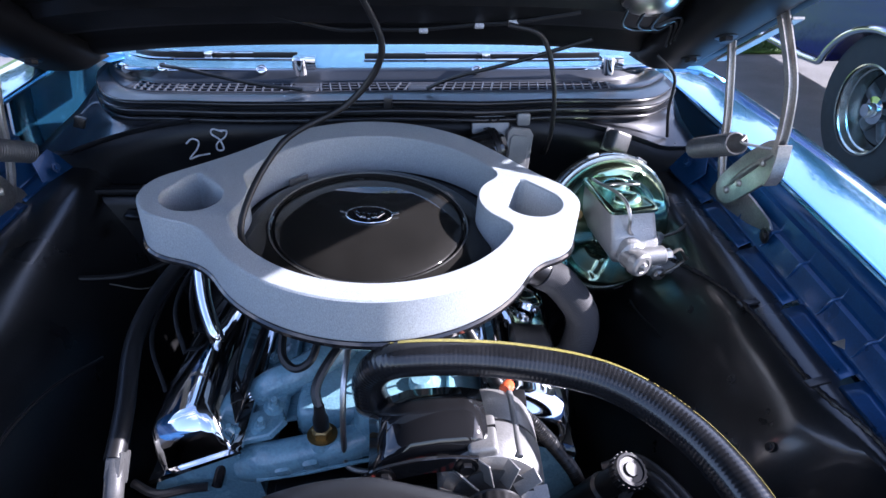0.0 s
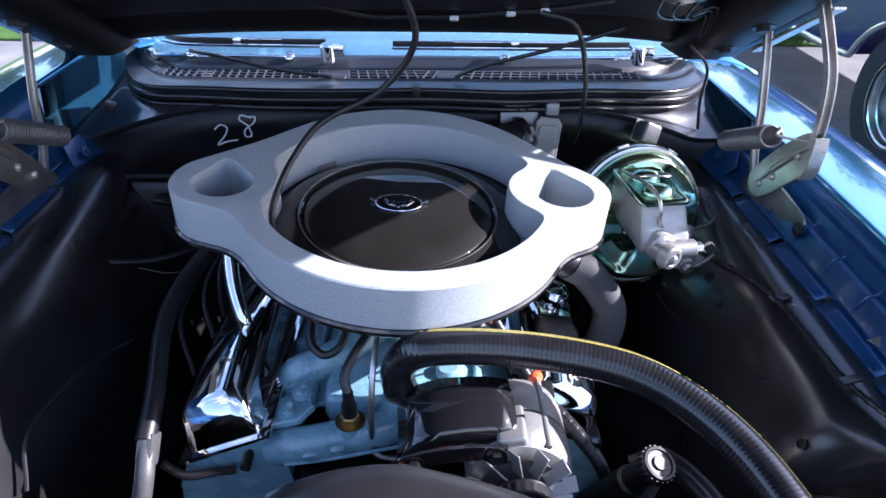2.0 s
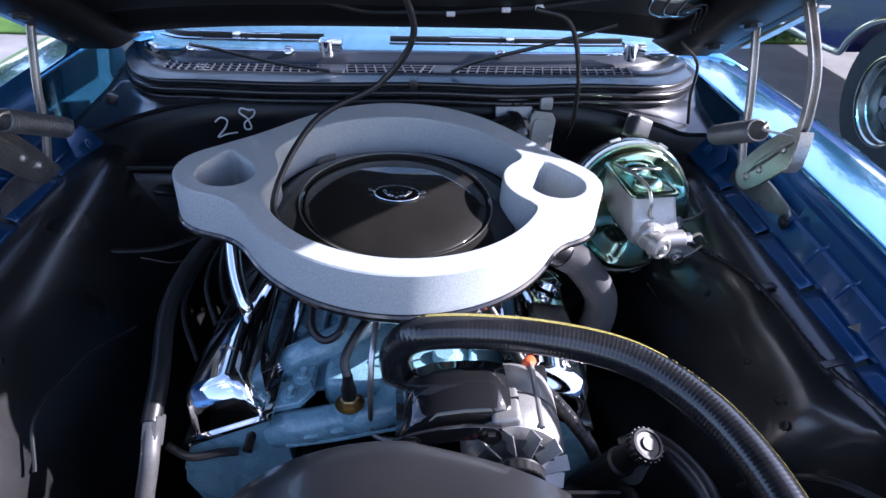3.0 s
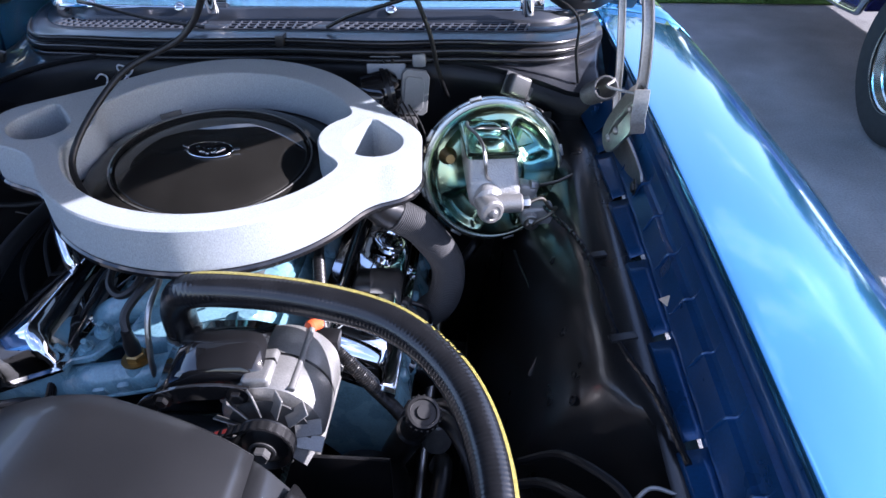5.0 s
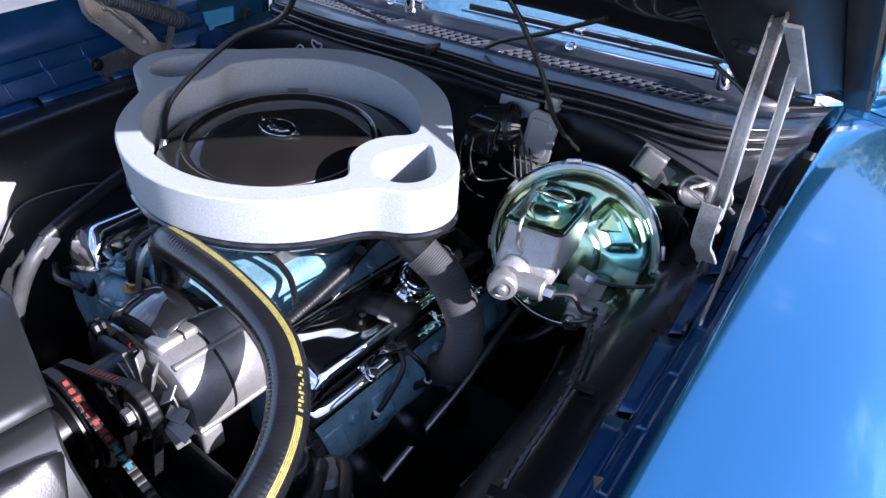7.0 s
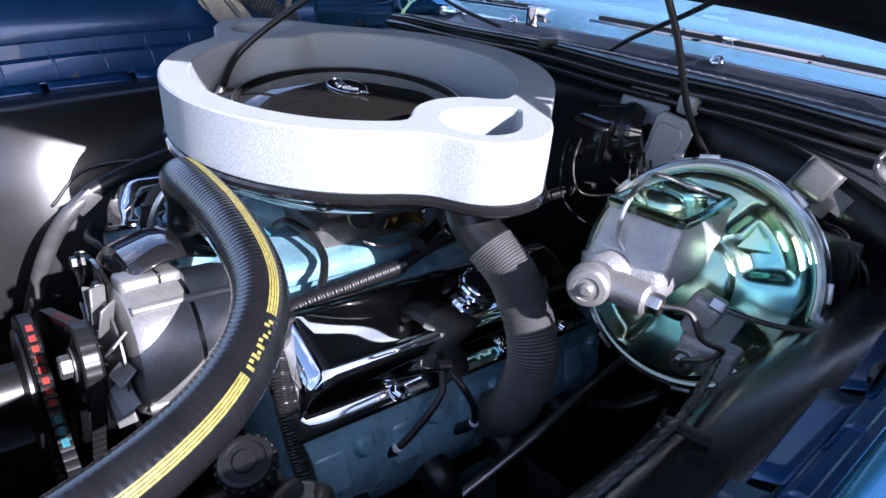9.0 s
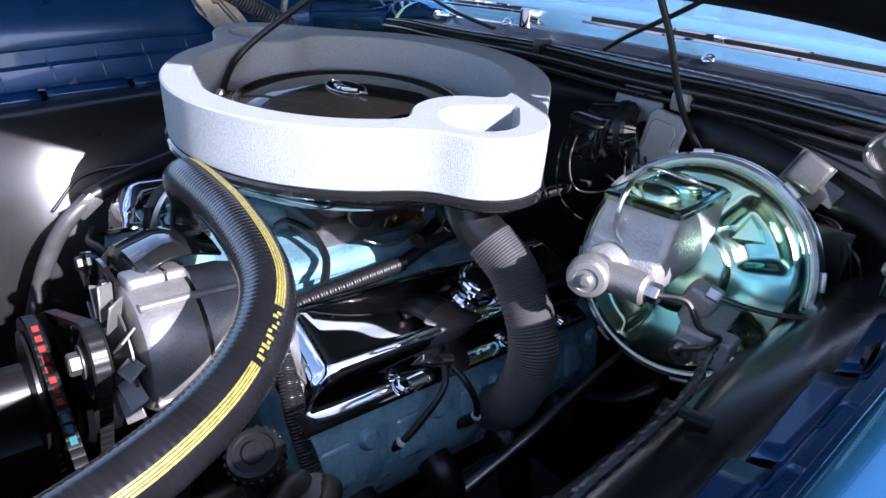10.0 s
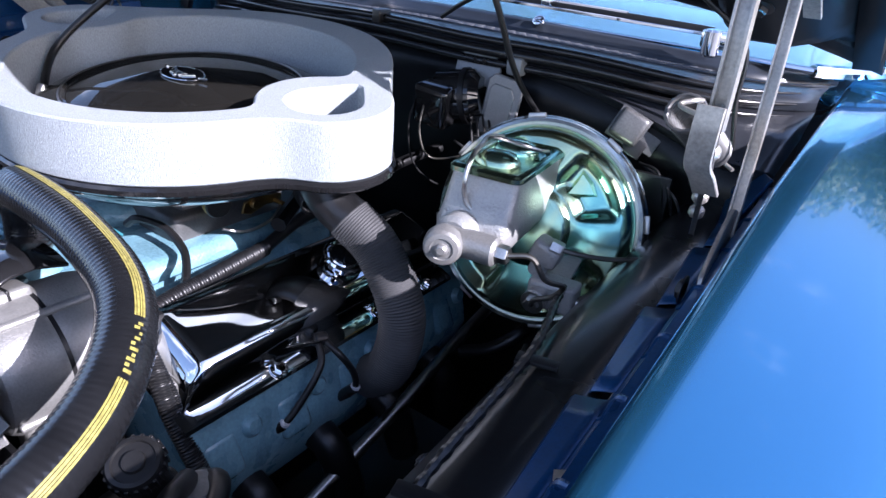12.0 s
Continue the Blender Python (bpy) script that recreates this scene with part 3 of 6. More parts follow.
badge = part("badge", moved(tube([(0.034 * math.cos(a), 0.022 * math.sin(a), 0) for a in span(0, 2 * math.pi, 41)[:-1]], 0.0011, 8, 1, closed=True), em), CHROME, lid, "chrome oval badge")
part("badge_field", moved(lathe([(0, 0.0006), (0.033, 0.0006), (0.0335, -0.001), (0, -0.001)], 40), em @ Matrix.Diagonal((1, 0.64, 1, 1))), GLOSS, badge)
for k, (dx, tilt, ln) in enumerate(((-0.016, -38, 0.017), (-0.0075, -14, 0.011), (0.0, 0, 0.013), (0.0075, 14, 0.011), (0.016, 38, 0.017))):
    part("badge_bar", moved(box(0.0048, ln, 0.003, 0.001), em @ pose(dx, -0.007 + abs(dx) * 0.3, 0.001, 0, 0, -tilt)), CHROME, badge)
part("badge_tip", moved(box(0.012, 0.003, 0.003, 0.001), em @ pose(0.038, 0.003, 0.001, 0, 0, 25)), CHROME, badge)
part("badge_tip", moved(box(0.012, 0.003, 0.003, 0.001), em @ pose(-0.038, 0.003, 0.001, 0, 0, -25)), CHROME, badge)
part("decal", moved(box(0.036, 0.002, 0.012, 0.0005), lid_m @ pose(-0.128, 0.148, -0.058, 0, 0, 40)), DECAL, ac, "faded brown paper decal")


# ---- engine ----
EX = -0.02
engine = thing("engine", (EX, 0.85, 0.55), "light blue painted cast iron eight cylinder engine", "engine")
# block in black instead of engine blue: shade low in the bay
part("block", joined(moved(box(0.30, 0.60, 0.34, 0.03), pose(EX, 0.88, 0.66)), moved(box(0.26, 0.06, 0.30, 0.02), pose(EX, 0.60, 0.70))), SATIN, engine, "engine block coloured black for the shade below")


def cover_section(side, y, k=1.0):
    """Cross-section of a valve cover from its outer rail to its inner rail."""
    k *= 1.3 if side < 0 else 1.1
    o, i = Vector((0.262 + 0.02, 0.862)), Vector((0.15 + 0.02, 0.908))
    d = (i - o).normalized()
    n = Vector((-d.y, d.x)) if d.x > 0 else Vector((d.y, -d.x))
    w = (i - o).length
    prof = [(-0.013, -0.004), (-0.0145, 0.0), (-0.012, 0.004), (0.003, 0.006), (0.0075, 0.011), (0.0085, 0.030), (0.011, 0.041), (0.017, 0.0485), (0.028, 0.0515), (w - 0.032, 0.053), (w - 0.019, 0.0495), (w - 0.012, 0.041), (w - 0.0095, 0.028), (w - 0.0085, 0.010), (w - 0.006, 0.006), (w + 0.008, 0.004), (w + 0.008, 0.0)]
    out = []
    for s, h in prof:
        p = o + d * s + n * (0.004 + (h - 0.004) * k if h > 0.0045 else h)
        out.append((EX + side * p.x, y, p.y))
    return out


def head_section(side, y):
    pts = ((0.264, 0.858), (0.155, 0.903), (0.13, 0.86), (0.12, 0.78), (0.19, 0.70), (0.262, 0.715), (0.287, 0.775), (0.283, 0.80), (0.270, 0.844))
    return [(EX + side * (x + 0.02), y, z) for x, z in pts]


for side in (1, -1):
    y0 = 0.632 if side > 0 else 0.602
    h = part("cylinder_head", loft([head_section(side, y) for y in (y0 + 0.006, y0 + 0.012, 1.09, 1.10)], closed=True, caps=True), ENGINE, engine)
    cv = part("valve_cover", loft([cover_section(side, y, k) for y, k in ((y0, 0.0), (y0 + 0.009, 0.02), (y0 + 0.011, 0.12), (y0 + 0.0135, 0.46), (y0 + 0.018, 0.62), (y0 + 0.030, 0.90), (y0 + 0.036, 0.965), (y0 + 0.045, 1.0), (1.04, 1.0), (1.06, 0.8), (1.07, 0.0))], caps=True), CHROME, engine, "polished chrome valve cover", sharp=48)
    for y in (0.755, 0.92, 1.02):
        part("cover_bolt", hexbolt((EX + side * 0.288, y, 0.866), (side * 0.4, 0, 0.9), 0.007, 0.006), CHROME, cv)
    part("cover_bolt", hexbolt((EX + side * 0.175, 0.71, 0.914), (side * 0.4, 0, 0.9), 0.007, 0.006), CHROME, cv)
    for k in range(5):
        y = y0 + 0.035 + 0.095 * k
        part("head_boss", joined(moved(box(0.05, 0.042, 0.03, 0.009, 3), pose(EX + side * 0.291, y, 0.802, 0, side * 66, 0)), moved(lathe([(0, 0.008), (0.008, 0.008), (0.012, 0.004), (0.013, 0), (0, 0)], 18), frame_z((EX + side * 0.296, y + 0.04, 0.822), (side, 0, 0.3)))), ENGINE, h)
    for k in range(4):
        y = 0.70 + 0.11 * k
        part("exhaust_runner", tube([(EX + side * 0.26, y, 0.745), (EX + side * 0.315, y, 0.725), (EX + side * 0.325, y + 0.02, 0.64)], 0.022, 12, 5), SATIN, h)

# intake manifold with front water crossover
man = part("intake_manifold", moved(box(0.20, 0.42, 0.06, 0.02, 3), pose(EX, 0.86, 0.905)), ENGINE, engine, "blue cast intake manifold")
part("carburettor_flange", moved(box(0.13, 0.18, 0.05, 0.012, 3), pose(EX, 0.87, 0.945)), DULL, man, "dull grey carburettor base plate")
def deck_z(x, y):
    """Height of the manifold casting: four soft runner humps a side falling to the flanges."""
    q = abs(x) / 0.145
    hump = 0.5 + 0.5 * math.cos(2 * math.pi * (y - 0.735) / 0.1)
    return 0.912 - 0.020 * q ** 2.2 + 0.012 * hump * math.sin(math.pi * min(q, 1)) + 0.014 / (1 + math.hypot((x - 0.07) / 0.032, (y - 0.79) / 0.04) ** 3) + 0.005 * noise.noise(Vector((x * 34, y * 34, 1))) + 0.002 * noise.noise(Vector((x * 90, y * 90, 5)))


part("runner_deck", loft([[(EX + x, y, deck_z(x, y)) for x in span(-0.145, 0.145, 31)] for y in span(0.665, 1.06, 60)]), ENGINE, man, solid=0.006)
for s in (1, -1):
    fl = part("manifold_flange", moved(box(0.052, 0.40, 0.012, 0.004), pose(EX + s * 0.138, 0.86, 0.908, 0, s * 24, 0)), ENGINE, man)
    for y in (0.70, 0.79, 0.90, 1.0):
        part("flange_bolt", hexbolt((EX + s * 0.150, y, 0.912), (s * 0.4, 0, 0.9), 0.009, 0.008), ENGINE, fl)
    part("crossover_ear", moved(plate([[(-0.045, -0.022), (0.03, -0.026), (0.05, -0.005), (0.04, 0.024), (-0.03, 0.028), (-0.05, 0.008)]], 0, 0.011, 0.002), pose(EX + s * 0.155, 0.648, 0.903, 0, s * 18, 0)), ENGINE, man)
part("casting_boss", moved(lathe([(0, 0.022), (0.0136, 0.022), (0.017, 0.018), (0.0195, 0), (0, 0)], 24), pose(0.055, 0.70, 0.925)), ENGINE, man)
part("casting_rib", moved(box(0.012, 0.10, 0.02, 0.004), pose(0.03, 0.69, 0.925, 0, 0, -20)), ENGINE, man)
part("front_runner", tube([(-0.205, 0.735, 0.872), (-0.178, 0.722, 0.903), (-0.145, 0.722, 0.926), (-0.105, 0.738, 0.938), (-0.07, 0.775, 0.940), (-0.045, 0.83, 0.93)], 0.027, 20, 7, rf=lambda u, L: 1.12 - 0.2 * math.sin(math.pi * u / L)), ENGINE, man)
part("water_crossover", joined(
    tube([(-0.185, 0.625, 0.868), (-0.152, 0.613, 0.883), (-0.101, 0.612, 0.897), (-0.052, 0.613, 0.909), (0.0, 0.622, 0.915), (0.08, 0.635, 0.905), (0.16, 0.645, 0.88)], 0.0245, 18, 6, rf=lambda u, L: 1.1 - 0.14 * math.sin(math.pi * u / L)),
    moved(lathe([(0, 0), (0.034, 0), (0.036, 0.006), (0.03, 0.016), (0.027, 0.045), (0, 0.045)], 28), pose(-0.006, 0.632, 0.918)),
    moved(lathe([(0, 0), (0.021, 0), (0.018, 0.012), (0.0165, 0.016), (0, 0.016)], 24), pose(-0.076, 0.612, 0.914))), ENGINE, man)
part("end_flange", plate([[(-0.036, -0.030), (0.006, -0.040), (0.030, -0.030), (0.034, 0.004), (0.016, 0.028), (-0.010, 0.036), (-0.034, 0.022)]], -0.008, 0.006, 0.003), ENGINE, man, m=Matrix.Translation((-0.182, 0.632, 0.878)) @ pose(0, 0, 0, 62, 0, -38))
part("cast_seam", tube([(-0.165, 0.590, 0.872), (-0.10, 0.588, 0.886), (-0.05, 0.589, 0.898), (0.02, 0.60, 0.904)], 0.003, 8, 5), ENGINE, man)
for x, z in ((-0.128, 0.889), (-0.09, 0.90), (0.06, 0.905)):
    part("cast_pad", moved(box(0.022, 0.026, 0.022, 0.005, 2), pose(x, 0.598, z, 18, -14, 0)), ENGINE, man)
# timing cover also black, standing in for the shade behind the belts
part("timing_cover", joined(moved(box(0.24, 0.05, 0.26, 0.03, 3), pose(EX, 0.565, 0.74)), moved(lathe([(0, 0), (0.07, 0), (0.065, 0.05), (0.03, 0.06), (0, 0.06)], 36), frame_z((EX, 0.545, 0.80), (0, -1, 0)))), SATIN, engine)
part("carburettor", joined(moved(box(0.11, 0.14, 0.06, 0.012), pose(EX, 0.87, 0.995)), moved(lathe([(0.07, 0), (0.072, 0.004), (0.07, 0.06), (0, 0.06)], 40), pose(EX, 0.87, 0.99))), CAST, engine, "gold-grey carburettor under the air cleaner")


# ---- hoses and ducts ----
def sweep(pts, sect, xdir=(1, 0, 0), res=8):
    """A bar of the given cross-section along a smooth line."""
    q = spline(pts, res)
    xd = Vector(xdir)
    rows = []
    for i, p in enumerate(q):
        t = (q[min(i + 1, len(q) - 1)] - q[max(i - 1, 0)]).normalized()
        a = (xd - t * xd.dot(t)).normalized()
        b = t.cross(a)
        rows.append([p + a * u + b * v for u, v in sect])
    return loft(rows, closed=True, caps=True)


def rect(w, h, r=0.15):
    k = r * min(w, h)
    return [(-w / 2 + k, -h / 2), (w / 2 - k, -h / 2), (w / 2, -h / 2 + k), (w / 2, h / 2 - k), (w / 2 - k, h / 2), (-w / 2 + k, h / 2), (-w / 2, h / 2 - k), (-w / 2, -h / 2 + k)]


def wire(name, pts, r, material, label, category="wire", group="engine bay wiring", n=8):
    return tagged(part(name, tube(pts, r, n, 8), material), label, category, group)


def clamp(p, d, r, parent, width=0.011):
    m = frame_z(p, d)
    c = part("clamp", lathe([(r, -width / 2), (r + 0.0012, -width / 2), (r + 0.0016, 0), (r + 0.0012, width / 2), (r, width / 2)], 32), STEEL, parent, "steel hose clamp", m=m)
    part("clamp_screw", moved(rod((r + 0.004, -0.011, 0), (r + 0.004, 0.011, 0), 0.0045, 12), m), STEEL, c)


HOSE_P = [(-0.006, 0.632, 0.945), (-0.011, 0.640, 1.002), (0.032, 0.622, 1.050), (0.159, 0.618, 1.049), (0.284, 0.592, 1.035), (0.367, 0.523, 1.016), (0.410, 0.419, 1.000), (0.418, 0.30, 0.985), (0.40, 0.17, 0.965)]
HOSE_R = 0.0232
hose = thing("radiator_hose", HOSE_P[0], "ribbed black rubber radiator hose with yellow print", "hose")
hq = resample(HOSE_P, 0.0010)
part("hose_body", tube(hq, HOSE_R, 28, 1, rf=lambda s, L: 1 - 0.011 * (0.5 + 0.5 * math.cos(2 * math.pi * s / 0.0056)), smooth=False), HOSE, hose)


def hose_ribbon(s0, s1, a0, a1, lift=0.0005):
    """A printed strip on the hose from s0 to s1 (share of its length) between two angles."""
    rows, n = [], len(hq) - 1
    for i in range(int(s0 * n), int(s1 * n) + 1):
        t = (hq[min(i + 1, n)] - hq[max(i - 1, 0)]).normalized()
        k = min(i / n * 1.5, 1)
        w = Vector((0.1, 0.25, 0.95)).lerp(Vector((0.80, 0.1, 0.60)), k)
        w = (w - t * w.dot(t)).normalized()
        b = t.cross(w)
        rows.append([hq[i] + (HOSE_R + lift) * (w * math.cos(a) + b * math.sin(a)) for a in span(a0, a1, 3)])
    return loft(rows)


for s0, s1 in ((0.15, 0.497), (0.562, 0.98)):
    for a, w in ((-0.18, 0.075), (-0.085, 0.06), (-0.005, 0.085), (0.10, 0.06)):
        part("stripe", hose_ribbon(s0, s1, a, a + w), YELLOW, hose, "yellow printed stripe", flip=False)
for k, (h0, h1) in enumerate(((-0.14, 0.02), (-0.05, 0.12), (-0.15, -0.06), (-0.12, 0.06), (0.0, 0.13), (-0.14, 0.12), (-0.10, 0.02), (-0.13, 0.13), (-0.02, 0.12), (-0.15, 0.10))):
    s0 = 0.503 + 0.0056 * k
    part("print_mark", hose_ribbon(s0, s0 + 0.0034, h0, h1), YELLOW, hose, flip=False)
for k in range(6):
    s0 = 0.10 + 0.008 * k
    part("print_mark", hose_ribbon(s0, s0 + 0.003, -0.12, 0.08), YELLOW, hose, flip=False)
    part("print_mark", hose_ribbon(s0 + 0.003, s0 + 0.006, -0.11 + 0.07 * (k % 3), -0.05 + 0.07 * (k % 3)), YELLOW, hose, flip=False)
clamp((-0.008, 0.634, 0.962), (0, 0.05, 1), HOSE_R, hose)

DUCT_P = [(0.222, 0.872, 1.028), (0.252, 0.880, 1.008), (0.292, 0.889, 0.975), (0.334, 0.886, 0.909), (0.326, 0.880, 0.835), (0.285, 0.885, 0.79)]
duct = thing("heat_duct", DUCT_P[0], "flexible dark grey ribbed warm air duct", "duct")
dq = resample(DUCT_P[1:], 0.0008)
part("duct_body", tube(dq, 0.0285, 28, 1, rf=ribs(0.0032, 0.035), smooth=False), DUCT, duct)
part("elbow", tube([(0.212, 0.87, 1.075), (0.215, 0.871, 1.045), (0.232, 0.876, 1.02), (0.262, 0.883, 1.002)], 0.0265, 20, 6), SATIN, duct, "satin black metal elbow")
part("elbow_clip", moved(box(0.02, 0.012, 0.008, 0.002), pose(0.235, 0.855, 1.052)), STEEL, duct)

loom = thing("wiring_loom", (0.12, 0.86, 0.917), "black corrugated plastic wiring loom", "wiring", "engine bay wiring")
lq = resample([(0.121, 0.86, 0.928), (0.147, 0.763, 0.935), (0.172, 0.674, 0.938), (0.205, 0.648, 0.915), (0.240, 0.636, 0.875), (0.275, 0.638, 0.82), (0.295, 0.646, 0.77)], 0.0008)
part("conduit", tube(lq, 0.0104, 14, 1, rf=ribs(0.0034, 0.14), smooth=False), PLASTIC, loom)
part("taped_cable", tube([(0.122, 0.855, 0.928), (0.112, 0.93, 0.945), (0.115, 1.02, 0.955), (0.12, 1.12, 0.98), (0.13, 1.22, 0.99)], 0.0086, 12, 5), RUBBER, loom)

# left pipe with its metal end
lp = thing("heater_pipe", (-0.36, 0.6, 0.8), "black hose with bare steel lower pipe and clip", "hose")
part("hose_body", tube([(-0.349, 0.60, 0.905), (-0.354, 0.665, 0.93), (-0.379, 0.80, 0.957), (-0.365, 0.93, 0.975), (-0.33, 1.08, 0.97), (-0.30, 1.22, 0.96)], 0.0135, 16, 8), RUBBER, lp)
part("pipe", tube([(-0.349, 0.61, 0.909), (-0.346, 0.565, 0.87), (-0.358, 0.53, 0.80), (-0.37, 0.50, 0.70)], 0.0125, 16, 8), DULL, lp, "dull bare steel pipe")
part("clip", moved(box(0.026, 0.045, 0.026, 0.005, 2, 0.8), pose(-0.347, 0.597, 0.897, 40, 0, 0)), DULL, lp)

# ---- fan shroud ----
shroud = thing("fan_shroud", (0, 0.3, 0.6), "dark grey moulded plastic fan shroud", "fan shroud")


def shell(rows, a0, a1, n=40, c=(0.0, 0.83)):
    """A ring of the shroud, wider and set back on its battery side."""
    def at(a, y, r):
        k = min(max((radians(88) - a) / radians(50), 0), 1)
        k2 = k * k * (3 - 2 * k)
        yy = y - 0.052 * k * max(y - 0.17, 0) / 0.26
        r *= 1 + 0.17 * k2
        return (c[0] + r * math.cos(a), yy, c[1] + r * math.sin(a))
    return loft([[at(a, y, r) for a in span(a0, a1, n)] for y, r in rows])


part("barrel", shell([(0.432, 0.222), (0.435, 0.229), (0.430, 0.233), (0.40, 0.236), (0.33, 0.241), (0.24, 0.249), (0.17, 0.256)], radians(49), radians(200)), SHROUD, shroud, solid=0.003)
part("lower_barrel", shell([(0.430, 0.221), (0.432, 0.226), (0.428, 0.230), (0.40, 0.233), (0.33, 0.238), (0.24, 0.246), (0.17, 0.253)], radians(-160), radians(48.85), 50), SHROUD, shroud, solid=0.003)
part("side_plate", moved(box(0.30, 0.012, 0.36, 0.004), pose(0.36, 0.185, 0.80)), SHROUD, shroud)
part("side_plate", moved(box(0.30, 0.012, 0.36, 0.004), pose(-0.36, 0.185, 0.80)), SHROUD, shroud)
# dark sheet just proud of the shell: the recessed facet's shade as colour
part("side_shade", loft([[(1.175 * (0.0015 + 0.238 + 0.05 * (0.40 - y)) * math.cos(w), y, 0.83 + 1.175 * (0.0015 + 0.238 + 0.05 * (0.40 - y)) * math.sin(w)) for w in span(radians(lo), radians(hi), 8)] for y, lo, hi in ((0.376, 39, 40), (0.36, 31, 41), (0.335, 18, 42), (0.30, 6, 43), (0.20, 0, 45))]), PLASTIC, shroud, "dark sheet for the recessed, shaded side of the shroud", solid=0.002)
radiator = thing("radiator", (0, 0.14, 0.5), "black brass-tank radiator behind the shroud", "radiator")
part("core", moved(box(0.72, 0.04, 0.42, 0.004), pose(0, 0.15, 0.76)), SATIN, radiator)
for s in (1, -1):
    part("tank", moved(box(0.06, 0.06, 0.44, 0.015), pose(s * 0.385, 0.15, 0.78)), SATIN, radiator)

# ---- belts and pulleys ----
AX, AZ = 0.14, 0.926


def pulley(name, c, y, r, w, parent=None, material=SATIN):
    prof = [(0, -w), (r * 0.35, -w), (r * 0.8, -w * 0.3), (r * 0.96, -w * 0.75), (r, -w * 0.7), (r * 0.86, 0), (r, w * 0.7), (r * 0.96, w * 0.75), (0, w * 0.6)]
    return part(name, lathe(prof, 44), material, parent, m=frame_z((c[0], y, c[1]), (0, 1, 0)))


def hull(circles, n=60):
    pts = sorted({(round(c[0] + r * math.cos(2 * math.pi * i / n), 5), round(c[1] + r * math.sin(2 * math.pi * i / n), 5)) for c, r in circles for i in range(n)})
    def half(seq):
        out = []
        for p in seq:
            while len(out) > 1 and (out[-1][0] - out[-2][0]) * (p[1] - out[-2][1]) - (out[-1][1] - out[-2][1]) * (p[0] - out[-2][0]) <= 0:
                out.pop()
            out.append(p)
        return out[:-1]
    return half(pts) + half(pts[::-1])


def evenly(loop, step):
    """A closed 2D loop at even steps, in an even number of points."""
    n = len(loop)
    lens = [math.dist(loop[i], loop[(i + 1) % n]) for i in range(n)]
    m = 2 * round(sum(lens) / step / 2)
    out, i, at = [], 0, 0.0
    for k in range(m):
        want = sum(lens) * k / m
        while at + lens[i] < want:
            at += lens[i]
            i += 1
        u = (want - at) / lens[i]
        a, b = loop[i], loop[(i + 1) % n]
        out.append((a[0] + (b[0] - a[0]) * u, a[1] + (b[1] - a[1]) * u))
    return out


def belt_mesh(loop, y, w, th):
    """A cogged V-belt round a closed loop in the x-z plane."""
    bm = bmesh.new()
    loop = evenly(loop, 0.0026)
    soft, deep, full = offset_loop(loop, 0.0009), offset_loop(loop, th), offset_loop(loop, th - 0.003)
    lip = [soft[i] if i % 4 == 0 else p for i, p in enumerate(loop)]
    inn = [full[i] if i % 4 < 2 else p for i, p in enumerate(deep)]
    rows = [[bm.verts.new((x, yy, z)) for x, z in lp] for lp, yy in ((lip, y - w / 2), (lip, y + w / 2), (inn, y + w * 0.3), (inn, y - w * 0.3))]
    n = len(loop)
    for k in range(4):
        a, b = rows[k], rows[(k + 1) % 4]
        for i in range(n):
            bm.faces.new((a[i], a[(i + 1) % n], b[(i + 1) % n], b[i]))
    return bm


pump = thing("water_pump", (EX, 0.48, 0.80), "black fan hub and stacked belt pulleys", "pulley")
WPC, CRC, PSC = (EX - 0.01, 0.80), (EX - 0.01, 0.57), (0.225, 0.70)
pulley("pump_pulley", WPC, 0.486, 0.085, 0.012, pump)
pulley("pump_pulley", WPC, 0.462, 0.085, 0.012, pump)
part("fan_hub", lathe([(0, -0.05), (0.03, -0.05), (0.034, -0.045), (0.034, 0), (0.07, 0.004), (0.07, 0.01), (0, 0.01)], 36), SATIN, pump, m=frame_z((WPC[0], 0.445, WPC[1]), (0, 1, 0)))
part("hub_face", lathe([(0, -0.012), (0.026, -0.012), (0.028, -0.009), (0.028, 0), (0, 0)], 30), DULL, pump, m=frame_z((WPC[0], 0.395, WPC[1]), (0, 1, 0)))
pulley("crank_pulley", CRC, 0.486, 0.085, 0.012, pump)
fan = thing("cooling_fan", (WPC[0], 0.37, WPC[1]), "black bladed cooling fan inside the shroud", "fan")
for k in range(5):
    a = 2 * math.pi * k / 5 + 0.3
    part("blade", moved(box(0.15, 0.055, 0.003, 0.001), Matrix.Translation((WPC[0], 0.365, WPC[1])) @ Matrix.Rotation(a, 4, "Y") @ pose(0.12, 0, 0, 35, 0, 0)), SATIN, fan)
part("spider", lathe([(0, 0), (0.06, 0), (0.06, 0.006), (0, 0.006)], 30), SATIN, fan, m=frame_z((WPC[0], 0.36, WPC[1]), (0, 1, 0)))
belt = thing("fan_belt", (AX, 0.486, AZ), "black rubber fan belt with red lettering bars", "belt")
loop1 = hull(((WPC, 0.0855), (CRC, 0.0855), ((AX, AZ), 0.0365)))
part("belt_body", belt_mesh(loop1, 0.486, 0.0125, 0.008), RUBBER, belt)


